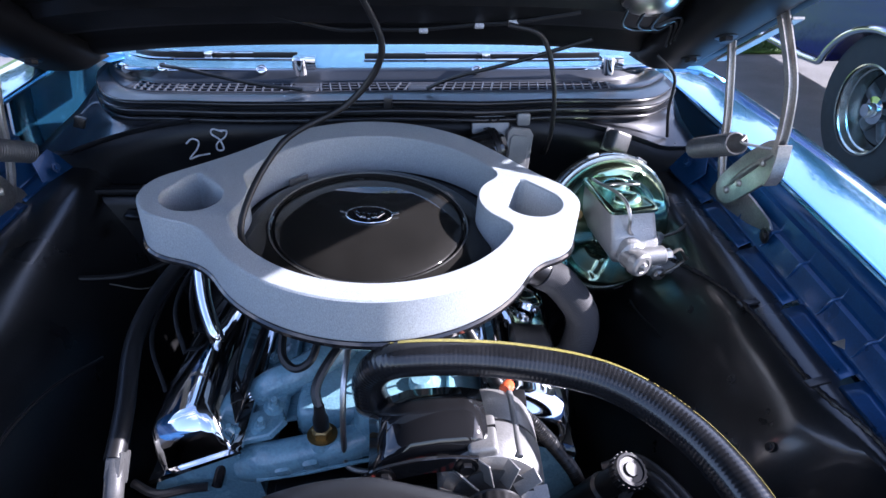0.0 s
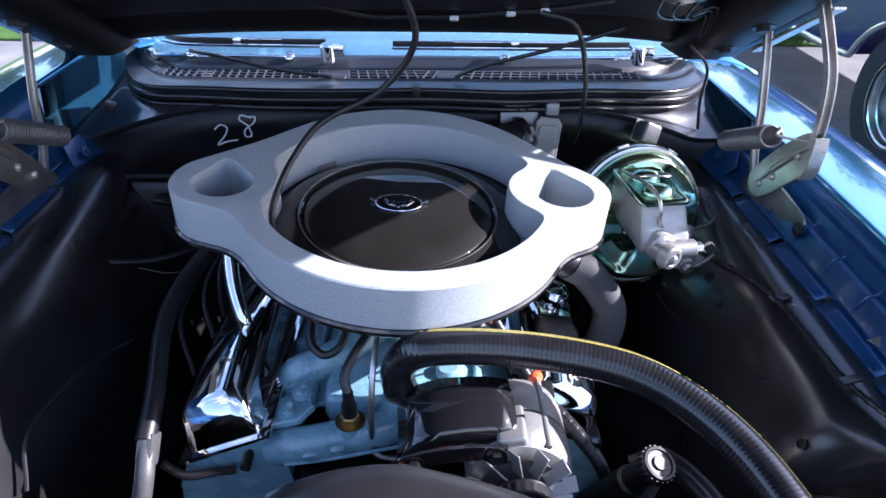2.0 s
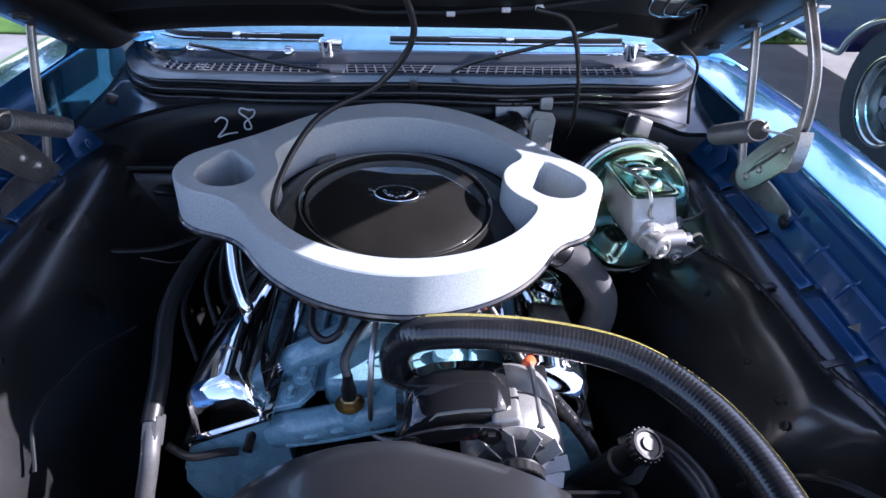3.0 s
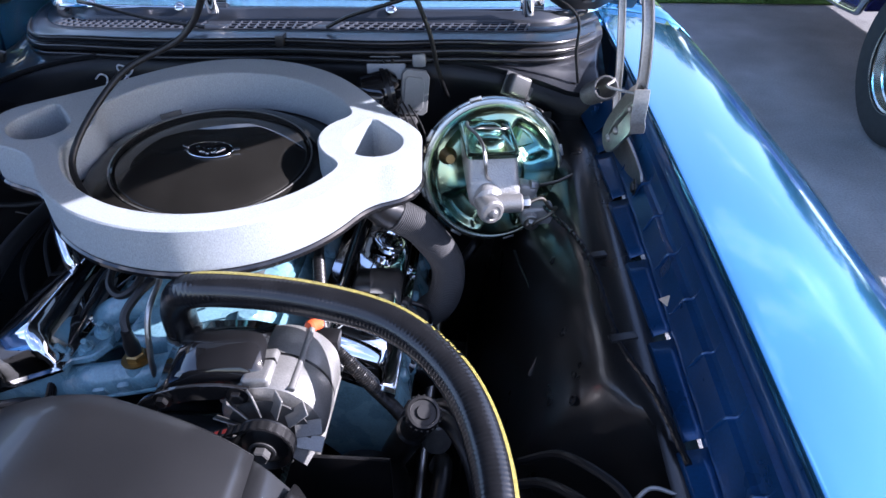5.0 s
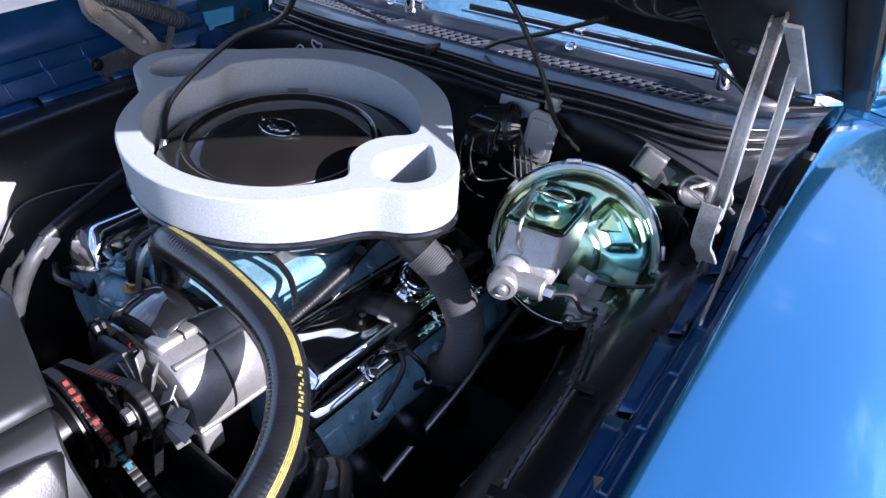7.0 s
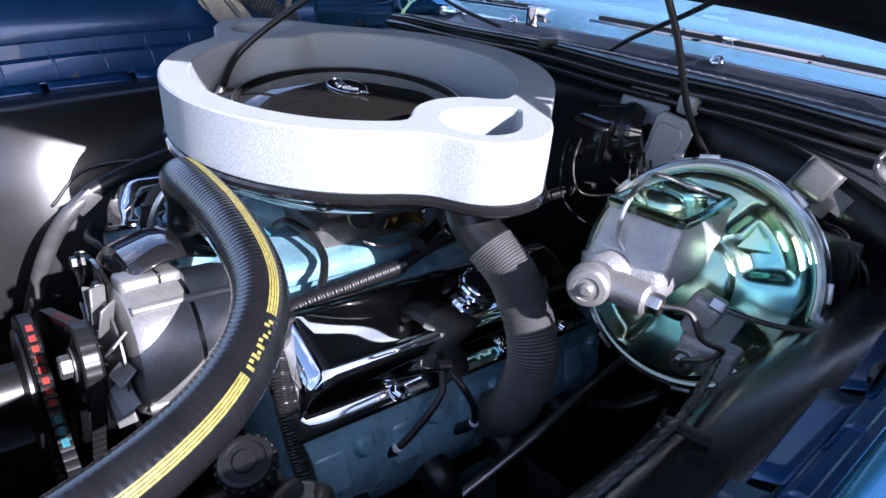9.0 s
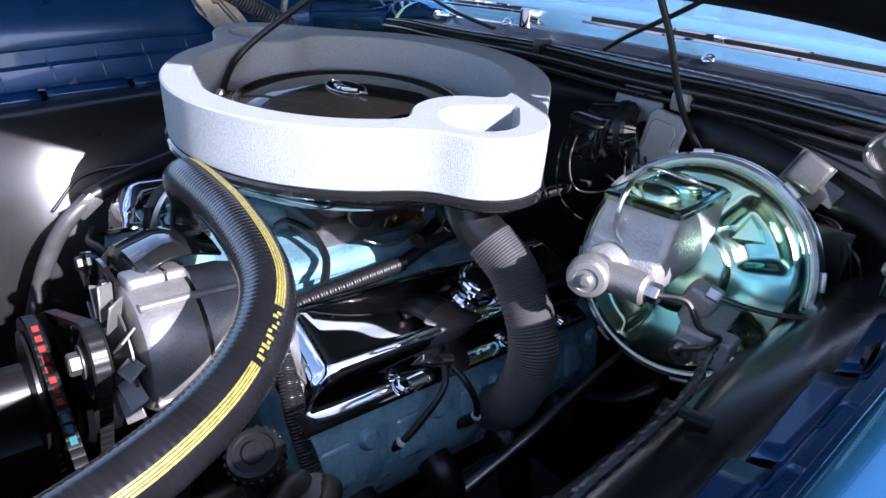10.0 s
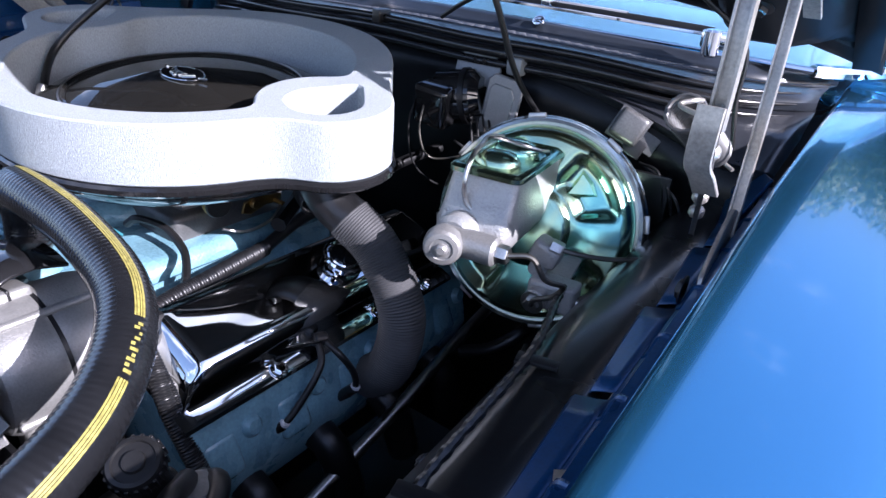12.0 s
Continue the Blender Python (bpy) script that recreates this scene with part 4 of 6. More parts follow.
def belt_bar(loop, y, s0, s1, material, parent, w=0.0066):
    """A printed bar on the outer side of a belt, by share of the straight run between two pulleys."""
    a, b = Vector((loop[0][0], 0, loop[0][1])), Vector((loop[1][0], 0, loop[1][1]))
    d = (b - a).normalized()
    n = Vector((-d.z, 0, d.x))
    if n.z < 0:
        n = -n
    p = [a + (b - a) * s + n * 0.0006 + Vector((0, y, 0)) for s in (s0, s1)]
    part("print_bar", loft([[p[0] + Vector((0, -w / 2, 0)), p[0] + Vector((0, w / 2, 0))], [p[1] + Vector((0, -w / 2, 0)), p[1] + Vector((0, w / 2, 0))]]), material, parent)


def tangent(c0, r0, c1, r1):
    """The upper outer tangent of two circles."""
    dx, dz = c1[0] - c0[0], c1[1] - c0[1]
    a = math.atan2(dz, dx) + math.acos((r0 - r1) / math.hypot(dx, dz))
    return ((c0[0] + r0 * math.cos(a), c0[1] + r0 * math.sin(a)), (c1[0] + r1 * math.cos(a), c1[1] + r1 * math.sin(a)))


run = tangent(WPC, 0.0855, (AX, AZ), 0.0365)
for k in range(8):
    belt_bar(run, 0.486, 0.40 + 0.06 * k, 0.43 + 0.06 * k, RED, belt)
belt2 = thing("pump_belt", (0.225, 0.462, 0.70), "black steering pump belt with red lettering bars", "belt")
run = tangent(WPC, 0.0855, PSC, 0.0605)
for k in range(8):
    belt_bar(run, 0.462, -0.10 + 0.05 * k, -0.07 + 0.05 * k, RED, belt2)
for k in range(3):
    belt_bar(run, 0.462, 0.32 + 0.05 * k, 0.355 + 0.05 * k, TEAL, belt2)
part("belt_body", belt_mesh(hull(((WPC, 0.0855), (PSC, 0.0605))), 0.462, 0.0125, 0.008), RUBBER, belt2)

# ---- alternator ----
alt = thing("alternator", (AX, 0.58, AZ), "cast aluminium alternator with finned cooling fan", "alternator")
am = frame_z((AX, 0.52, AZ), (0, 1, 0))
part("front_housing", lathe([(0.02, -0.004), (0.05, -0.004), (0.061, 0.0), (0.066, 0.008), (0.067, 0.05), (0.0655, 0.053), (0.0, 0.053)], 56), CAST, alt, m=am)
part("rear_housing", lathe([(0.0, 0.054), (0.0645, 0.054), (0.066, 0.057), (0.066, 0.095), (0.062, 0.112), (0.045, 0.122), (0.0, 0.124)], 56), CAST, alt, m=am)
part("stator", lathe([(0.0645, 0.051), (0.0662, 0.052), (0.0662, 0.056), (0.0645, 0.057)], 56), SATIN, alt, m=am)
for k in range(4):
    a = 0.5 + k * math.pi / 2
    part("through_bolt", moved(rod((0.0655 * math.cos(a), 0.0655 * math.sin(a), 0.002), (0.0655 * math.cos(a), 0.0655 * math.sin(a), 0.11), 0.0045, 10), am), CAST, alt)
part("mounting_ear", moved(box(0.036, 0.056, 0.018, 0.006, 3), pose(AX - 0.012, 0.549, AZ + 0.063, 0, -10, 0)), CAST, alt)
part("ear_gap", moved(box(0.037, 0.003, 0.019, 0.001), pose(AX - 0.012, 0.556, AZ + 0.0634, 0, -10, 0)), SATIN, alt)
part("mounting_ear", moved(box(0.035, 0.03, 0.04, 0.006, 3), pose(AX + 0.03, 0.545, AZ - 0.072)), CAST, alt)
fan_hub = part("fan_disc", lathe([(0, 0), (0.051, 0), (0.051, 0.002), (0, 0.002)], 40), DULL, alt, m=frame_z((AX, 0.508, AZ), (0, 1, 0)))
for k in range(12):
    a = 2 * math.pi * k / 12 + 0.2
    bl = box(0.034, 0.019, 0.0024, 0.0006, 1)
    part("fan_blade", moved(bl, Matrix.Translation((AX, 0.506, AZ)) @ Matrix.Rotation(-a, 4, "Y") @ pose(0.051, -0.001, 0, 40, 0, 4)), CAST, fan_hub)
pul = pulley("pulley", (AX, AZ), 0.486, 0.037, 0.012, alt, SATIN)
part("shaft_nut", hexbolt((AX, 0.476, AZ), (0, -1, 0), 0.011, 0.012), DULL, pul)
part("terminal_boot", rod((0.166, 0.632, 0.985), (0.175, 0.655, 0.972), 0.0085, 14, 0.003), ORANGE, alt, "orange rubber terminal boot")
part("plug", moved(box(0.03, 0.03, 0.022, 0.004), pose(0.185, 0.655, 0.94)), PLASTIC, alt)
bra = thing("alternator_bracket", (0.08, 0.57, 1.0), "folded glossy black alternator bracket", "bracket")
part("sloped_plate", loft([[(x, yb + 0.03, z - 0.004), (x + 0.001, yb, z + 0.004), (x + 0.003, yb - 0.022, z + 0.004), (x + 0.004, 0.548, z - 0.003), (x + 0.003, 0.538, z - 0.007), (x + 0.002, 0.533, z - 0.016), (x, 0.532, z - 0.040)] for x, yb, z in ((-0.012, 0.600, 0.962), (0.012, 0.597, 0.984), (0.04, 0.594, 0.999), (0.075, 0.590, 1.006), (0.105, 0.588, 1.008), (0.130, 0.587, 1.004))]), GLOSS, bra, "glossy black folded cover", solid=0.003)
part("slotted_arm", sweep([(-0.03, 0.520, 0.925), (-0.005, 0.518, 0.955), (0.035, 0.516, 0.974), (0.08, 0.516, 0.982), (0.12, 0.518, 0.978)], rect(0.005, 0.024), (0, 1, 0)), GLOSS, bra)
part("bolt", hexbolt((0.108, 0.514, 0.979), (0, -1, 0), 0.009, 0.008), SATIN, bra)
part("bolt", hexbolt((0.012, 0.514, 0.965), (0, -1, 0), 0.008, 0.008), SATIN, bra)

# ---- steering pump reservoir ----
ps = thing("steering_pump", (0.30, 0.58, 0.8), "black steering pump reservoir with ribbed cap", "pump")
pax = Vector((0.28, -0.34, 0.90)).normalized()
pc = Vector((0.323, 0.559, 0.908))
part("neck", rod(pc - pax * 0.07, pc - pax * 0.008, 0.018, 20), SATIN, ps)
part("canister", lathe([(0, -0.03), (0.055, -0.03), (0.062, -0.02), (0.062, 0.06), (0.055, 0.075), (0, 0.075)], 40), SATIN, ps, m=frame_z((0.235, 0.53, 0.715), (0, 1, 0.1)))
part("side_can", rod((0.335, 0.615, 0.78), (0.338, 0.60, 0.862), 0.022, 24, 0.007), GREY, ps, "dull grey can")
cap = part("cap", lathe([(0, -0.012), (0.0225, -0.012), (0.0235, -0.009), (0.0235, 0.004), (0.0215, 0.0075), (0.018, 0.008), (0.017, 0.0055), (0.010, 0.0055), (0.009, 0.0085), (0, 0.0085)], 40), RUBBER, ps, "ribbed black cap", m=frame_z(pc, pax))
for k in range(20):
    a = 2 * math.pi * k / 20
    part("cap_rib", moved(box(0.003, 0.0035, 0.014, 0.0006, 1), frame_z(pc, pax) @ Matrix.Rotation(a, 4, "Z") @ pose(0.0238, 0, -0.003)), PLASTIC, cap)
pulley("pump_pulley", PSC, 0.462, 0.06, 0.012, ps)
# pump bracket enlarged into a black screen hiding the lit engine behind
part("bracket_screen", moved(box(0.16, 0.006, 0.15, 0.002), pose(0.205, 0.515, 0.795)), SATIN, ps)
part("stem", rod(pc - pax * 0.20, pc - pax * 0.06, 0.022, 20), SATIN, ps)


# ---- brake booster and master cylinder ----
def axis(yaw, tilt):
    return Vector((math.sin(yaw) * math.cos(tilt), -math.cos(yaw) * math.cos(tilt), math.sin(tilt)))


BM = frame_z((0.407, 1.056, 0.996), axis(0.24, 0.27)) @ Matrix.Diagonal((0.98, 0.98, 1, 1))
boost = thing("brake_booster", (0, 0, 0), "iridescent zinc plated brake booster with pressed face", "brake booster", m=BM)


def pressed_face():
    """A domed shell with four soft pockets round a raised middle."""
    n, bm = 180, bmesh.new()
    prof = [(0.1285, -0.012), (0.1295, -0.006), (0.1295, 0.003), (0.1270, 0.006), (0.1235, 0.005), (0.1222, 0.009), (0.1205, 0.016), (0.118, 0.0235), (0.1145, 0.0295), (0.110, 0.0335)]
    prof += [(0.110 - 0.0025 * k, 0.0335 + 0.0045 * math.sin(0.5 * math.pi * min(k / 16, 1))) for k in range(1, 25)] + [(0.047, 0.042), (0.044, 0.045), (0.04, 0.046)]
    rows = []
    for r, z in prof:
        row = []
        for i in range(n):
            a = 2 * math.pi * i / n
            lobe = 1 / (1 + math.exp(-7 * (math.cos(4 * a - math.pi + 0.12 + 6 * (r - 0.08)) + 0.05)))
            u = min(max((r - 0.050) / 0.020, 0), 1) * min(max((0.114 - r) / 0.020, 0), 1)
            row.append(bm.verts.new((r * math.cos(a), r * math.sin(a), z - 0.0135 * lobe * u * u * (3 - 2 * u))))
        rows.append(row)
    for a, b in zip(rows, rows[1:]):
        for i in range(n):
            bm.faces.new((a[i], a[(i + 1) % n], b[(i + 1) % n], b[i]))
    bm.faces.new(rows[-1])
    return bm


part("front_shell", pressed_face(), ZINC, boost, m=BM.copy(), sharp=50)
part("triangle_boss", plate([offset_loop([(0.034, 0.046), (0.052, 0.046), (0.071, 0.051), (0.063, 0.066), (0.049, 0.078), (0.041, 0.063)], 0.0)], 0.018, 0.0335, 0.004), ZINC, boost, m=BM.copy(), sharp=30)
part("rolled_rim", lathe([(0.1215, 0.0085), (0.1235, 0.0095), (0.1255, 0.0075), (0.1275, 0.0095), (0.1315, 0.0085), (0.134, 0.003), (0.1345, -0.004), (0.1365, -0.007), (0.1355, -0.012), (0.129, -0.012)], 96), BRIGHT, boost, "bright rolled steel rim", m=BM.copy())
part("rear_shell", lathe([(0.129, -0.0125), (0.124, -0.016), (0.121, -0.05), (0.11, -0.075), (0.07, -0.088), (0, -0.09)], 72), ZINC, boost, m=BM.copy())
for k in range(8):
    a = 2 * math.pi * k / 8 + 0.2
    part("rim_tab", moved(box(0.006, 0.022, 0.007, 0.0015), BM @ Matrix.Rotation(a, 4, "Z") @ pose(0.1355, 0, -0.002)), STEEL, boost)
part("check_valve", moved(lathe([(0, 0), (0.016, 0), (0.016, 0.004), (0.010, 0.012), (0.008, 0.03), (0, 0.03)], 20), BM @ pose(-0.088, 0.042, 0.030)), BRASS, boost, "tan rubber check valve")
part("bracket", moved(box(0.16, 0.006, 0.14, 0.004), pose(0.44, 1.19, 0.98, 0, 0, 8)), SATIN, boost)
part("mounting_stud", rod((0.425, 1.12, 0.98), (0.45, 1.25, 0.97), 0.05, 20), SATIN, boost)

MCM = Matrix.Translation((0.398, 0.978, 1.098)) @ pose(0, 0, 0, 0, 0, 8)
mc = thing("master_cylinder", (0, 0, 0), "rough cast master cylinder with plated lid and bail", "master cylinder", m=MCM)
body_loop = [(-0.039, -0.050), (-0.036, -0.056), (-0.030, -0.058), (0.030, -0.058), (0.037, -0.055), (0.040, -0.048), (0.042, 0.058), (0.032, 0.070), (-0.034, 0.070), (-0.041, 0.058)]


def scaled(loop, k, z, dy=0.0):
    return [(x * k, y * k + dy, z) for x, y in loop]


flared = [(x * (1.06 if y < 0 else 0.95), y - (0.026 if y < 0 else 0)) for x, y in body_loop]
mid = [(x * (1.02 if y < 0 else 1.0), y - (0.013 if y < 0 else 0)) for x, y in body_loop]
part("reservoir", loft([scaled(flared, 0.7, -0.092, -0.01), scaled(flared, 0.9, -0.080, -0.004), scaled(flared, 0.99, -0.066), scaled(flared, 1.0, -0.056), scaled(mid, 1.0, -0.035), scaled(body_loop, 1.0, -0.010), scaled(body_loop, 1.0, -0.006)], closed=True, caps=True), IRON, mc, "sand-textured grey casting", m=MCM.copy(), sharp=50)
lid2 = part("lid", loft([scaled(body_loop, 1.02, -0.0065), scaled(body_loop, 1.07, -0.006), scaled(body_loop, 1.07, -0.001), scaled(body_loop, 1.02, 0.001), scaled(body_loop, 0.92, 0.002), scaled(body_loop, 0.88, 0.0)], closed=True, caps=True), ZINC, mc, "greenish plated steel lid", m=MCM.copy(), sharp=50)
for y in (-0.026, 0.026):
    part("lid_dome", moved(lathe([(0.024, 0), (0.0235, 0.004), (0.019, 0.010), (0.010, 0.013), (0, 0.0135)], 32), MCM @ pose(0, y, 0) @ Matrix.Diagonal((1.1, 0.9, 1, 1))), ZINC, lid2)
part("bail", tube([MCM @ Vector(p) for p in ((-0.03, 0.054, 0.004), (-0.032, 0.02, 0.012), (-0.022, -0.02, 0.016), (-0.016, -0.055, 0.012), (-0.014, -0.072, -0.006), (-0.012, -0.073, -0.030), (0.0, -0.070, -0.044))], 0.0029, 8, 6), STEEL, mc, "bent steel bail wire")
part("bail", tube([MCM @ Vector(p) for p in ((0.03, 0.05, 0.0), (0.034, 0.01, 0.012), (0.02, -0.01, 0.02), (-0.01, -0.005, 0.021), (-0.03, 0.012, 0.012))], 0.0022, 8, 6), STEEL, mc)
fw = (MCM.to_3x3() @ Vector((0, -1, 0))).normalized()
rt = (MCM.to_3x3() @ Vector((1, 0, 0))).normalized()
bc = Vector((0.405, 0.858, 1.033))
part("bore", rod(bc - fw * 0.14, bc - fw * 0.02, 0.024, 24), IRON, mc)
part("end_plug", lathe([(0, 0.014), (0.004, 0.0138), (0.006, 0.012), (0.007, 0.0085), (0.011, 0.008), (0.012, 0.0095), (0.017, 0.0085), (0.0195, 0.005), (0.0205, 0.0), (0.0205, -0.008), (0.016, -0.012), (0.015, -0.03), (0, -0.03)], 40), CAST, mc, "round cast end plug", m=frame_z(bc, (fw + rt * 0.35).normalized()), sharp=20)
vb = bc - fw * 0.02
part("valve_body", rod(vb - rt * 0.005, vb + rt * 0.052, 0.0155, 18, 0.003), CAST, mc)
part("valve_nut", hexbolt(vb + rt * 0.052, rt, 0.010, 0.012, False), STEEL, mc)

pv = thing("proportioning_valve", (0.475, 0.97, 0.955), "grey cast brake valve block with fittings", "valve")
part("block", moved(box(0.055, 0.03, 0.034, 0.006, 3), pose(0.484, 0.968, 0.963, 0, 0, 8)), IRON, pv)
part("front_boss", rod((0.470, 0.972, 0.962), (0.474, 0.938, 0.960), 0.0135, 20, 0.003), IRON, pv)
part("boss_nut", hexbolt((0.474, 0.938, 0.960), (0.1, -1, -0.1), 0.009, 0.008), STEEL, pv)
part("upper_boss", joined(moved(box(0.034, 0.028, 0.026, 0.007, 3), pose(0.464, 0.978, 1.004, 0, 20, 8)), rod((0.455, 0.975, 0.975), (0.462, 0.977, 1.0), 0.011, 14, 0.002)), IRON, pv)
part("hanger", moved(box(0.03, 0.12, 0.006, 0.002), pose(0.47, 1.02, 0.975, 15, 0, 8)), IRON, pv)
part("fitting", hexbolt((0.508, 0.971, 0.957), (1, 0.1, 0), 0.008, 0.012, False), STEEL, pv)
part("fitting", hexbolt((0.470, 0.972, 1.016), (1, 0.3, -0.3), 0.009, 0.014, False), STEEL, pv)

for pts, lab in (
    ([vb + rt * 0.062, vb + rt * 0.085 - fw * 0.01, (0.500, 0.905, 1.012), (0.512, 0.925, 1.000), (0.500, 0.928, 0.982), (0.482, 0.925, 0.972), (0.476, 0.931, 0.961)], "thin bent steel brake line beside the booster"),
    ([(0.478, 0.974, 1.014), (0.496, 0.985, 1.010), (0.522, 1.005, 1.006), (0.55, 1.035, 1.004), (0.575, 1.075, 0.996), (0.59, 1.12, 0.98)], "steel brake line in a coiled sleeve"),
    ([(0.512, 0.972, 0.963), (0.526, 0.99, 0.972), (0.545, 1.01, 0.978), (0.562, 1.035, 0.978), (0.58, 1.07, 0.968), (0.592, 1.11, 0.95)], "steel brake line in a coiled sleeve")):
    bl = thing("brake_line", pts[0], lab, "brake line", "brake lines")
    part("pipe", tube(pts, 0.003, 8, 8), LINE, bl)
    if "coiled" in lab:
        sq = resample(pts[3:], 0.0008)
        part("sleeve", tube(sq, 0.0048, 10, 1, rf=ribs(0.003, 0.2), smooth=False), RUBBER, bl)

# steering shaft and pedal rod
shaft = tagged(part("steering_shaft", tube([(0.30, 1.22, 0.80), (0.305, 1.07, 0.772), (0.312, 0.926, 0.738), (0.305, 0.72, 0.67), (0.30, 0.55, 0.60)], 0.009, 12, 5), STEEL), "dull steel steering shaft low in the bay", "shaft")
lever = tagged(part("pedal_linkage", tube([(0.412, 1.08, 0.872), (0.395, 1.11, 0.825), (0.378, 1.125, 0.785), (0.345, 1.09, 0.755), (0.31, 1.05, 0.755)], 0.011, 10, 6), SATIN), "black linkage rod below the booster", "linkage")

# ---- bits on the firewall ----
for k in range(4):
    wire("motor_wire", [(0.205 + 0.012 * k, 1.185, 1.085 - 0.006 * k), (0.235 + 0.012 * k, 1.155, 1.03), (0.262 + 0.012 * k, 1.13, 0.975 - 0.01 * k), (0.275 + 0.016 * k, 1.15, 0.91), (0.27 + 0.014 * k, 1.20, 0.86)], 0.0019, RUBBER, "thin black wire below the wiper motor", "wire", "motor wires")

wm = thing("wiper_motor", (0.2, 1.2, 1.09), "black wiper motor with grey steel cover", "motor")
part("housing", rod((0.148, 1.168, 1.085), (0.222, 1.192, 1.098), 0.040, 32, 0.012), GLOSS, wm)
part("housing_step", moved(box(0.058, 0.052, 0.062, 0.010, 3), pose(0.172, 1.148, 1.085, 8, 6, 5)), GLOSS, wm)
part("strap", moved(lathe([(0.0405, -0.004), (0.042, -0.004), (0.042, 0.004), (0.0405, 0.004)], 36), frame_z((0.200, 1.185, 1.0945), (0.074, 0.024, 0.013))), SATIN, wm)
part("cover_plate", moved(plate([[(-0.026, -0.045), (0.020, -0.046), (0.028, -0.038), (0.027, 0.030), (0.018, 0.042), (-0.020, 0.044), (-0.028, 0.034)]], 0, 0.008, 0.002), pose(0.252, 1.199, 1.088, 84, 8, 12)), PALE, wm, "pale grey steel cover")
part("cover_inset", moved(plate([[(-0.018, -0.034), (0.014, -0.035), (0.020, -0.028), (0.019, 0.020), (0.012, 0.030), (-0.014, 0.031), (-0.020, 0.024)]], 0, 0.0035, 0.0012), pose(0.252, 1.1915, 1.088, 84, 8, 12)), PALE, wm)
tp = part("top_plate", moved(plate([[(-0.034, -0.020), (0.034, -0.024), (0.040, 0.004), (0.026, 0.024), (-0.022, 0.026), (-0.036, 0.008)]], 0, 0.005, 0.0015), pose(0.196, 1.212, 1.132, 72, 4, 5)), PALE, wm, "pale bracket plate with holes")
for dx in (-0.016, 0.0, 0.016):
    part("hole", rod((0.196 + dx, 1.2035, 1.146), (0.196 + dx, 1.2005, 1.1455), 0.0035, 12), PLASTIC, tp)
part("lug", moved(box(0.026, 0.02, 0.026, 0.006), pose(0.262, 1.212, 1.146)), PALE, wm)
part("connector", moved(box(0.016, 0.012, 0.026, 0.003), pose(0.138, 1.165, 1.055)), DECAL, wm)
part("gear_case", moved(box(0.045, 0.04, 0.035, 0.012), pose(0.235, 1.195, 1.025)), DULL, wm)
wire("motor_wire", [(0.15, 1.14, 1.10), (0.142, 1.12, 1.06), (0.15, 1.12, 1.0), (0.165, 1.15, 0.96), (0.19, 1.21, 0.93)], 0.0016, RUBBER, "thin dark motor wire")
wire("motor_wire", [(0.165, 1.13, 1.10), (0.17, 1.11, 1.05), (0.185, 1.12, 1.01), (0.225, 1.15, 1.015)], 0.0016, LINE, "thin brown motor wire")
wire("motor_wire", [(0.20, 1.16, 1.03), (0.225, 1.13, 1.04), (0.25, 1.15, 1.02), (0.25, 1.18, 1.0), (0.22, 1.18, 0.985), (0.20, 1.22, 0.96)], 0.002, RUBBER, "thin dark motor wire")

rl = thing("horn_relay", (0.448, 1.21, 1.1), "tilted grey metal relay box with wires", "relay")
RM = Matrix.Translation((0.450, 1.195, 1.103)) @ pose(0, 0, 0, -18, 24, 14)
part("can", moved(box(0.040, 0.032, 0.040, 0.007, 3), RM), DULL, rl)
part("rim", moved(box(0.045, 0.003, 0.045, 0.001), RM @ pose(0, 0.017, 0)), DULL, rl)
part("socket", moved(box(0.028, 0.02, 0.025, 0.003), RM @ pose(0.020, 0.024, -0.018)), PLASTIC, rl)
part("bracket", moved(box(0.04, 0.003, 0.026, 0.001), RM @ pose(0.026, 0.030, -0.004)), DULL, rl)
for k in range(3):
    wire("relay_wire", [RM @ Vector((0.04, 0.035, -0.03)), Vector((0.50 + 0.01 * k, 1.20, 1.05 - 0.01 * k)), Vector((0.515 + 0.012 * k, 1.20, 1.0)), Vector((0.51 + 0.02 * k, 1.21, 0.93)), Vector((0.49 + 0.02 * k, 1.235, 0.88))], 0.0022, RUBBER, "black wire hanging from the relay")

# chalked figures on the firewall
FWY = 1.236
chalk = thing("chalk_mark", (-0.35, FWY, 1.06), "white chalk number 28 on the black firewall", "marking")
part("figure_two", tube([(-0.405, FWY - 0.003, 1.090), (-0.392, FWY - 0.003, 1.100), (-0.380, FWY - 0.003, 1.094), (-0.386, FWY - 0.003, 1.078), (-0.402, FWY - 0.003, 1.060), (-0.400, FWY - 0.003, 1.058), (-0.385, FWY - 0.003, 1.064), (-0.362, FWY - 0.003, 1.068)], 0.0018, 8, 8), WHITE, chalk)
part("figure_eight", tube([(-0.330, FWY - 0.003, 1.115), (-0.348, FWY - 0.003, 1.120), (-0.352, FWY - 0.003, 1.110), (-0.338, FWY - 0.003, 1.098), (-0.333, FWY - 0.003, 1.078), (-0.345, FWY - 0.003, 1.076), (-0.344, FWY - 0.003, 1.090), (-0.326, FWY - 0.003, 1.104), (-0.322, FWY - 0.003, 1.116), (-0.335, FWY - 0.003, 1.117)], 0.0018, 8, 8), WHITE, chalk)
hb = thing("heater_box", (-0.42, 1.2, 0.95), "black heater box panel low on the firewall", "heater")
part("case", moved(box(0.42, 0.07, 0.20, 0.02, 3), pose(-0.40, 1.215, 0.90)), APRON, hb)
part("flange", moved(box(0.46, 0.014, 0.012, 0.004), pose(-0.40, 1.19, 1.008)), SATIN, hb)
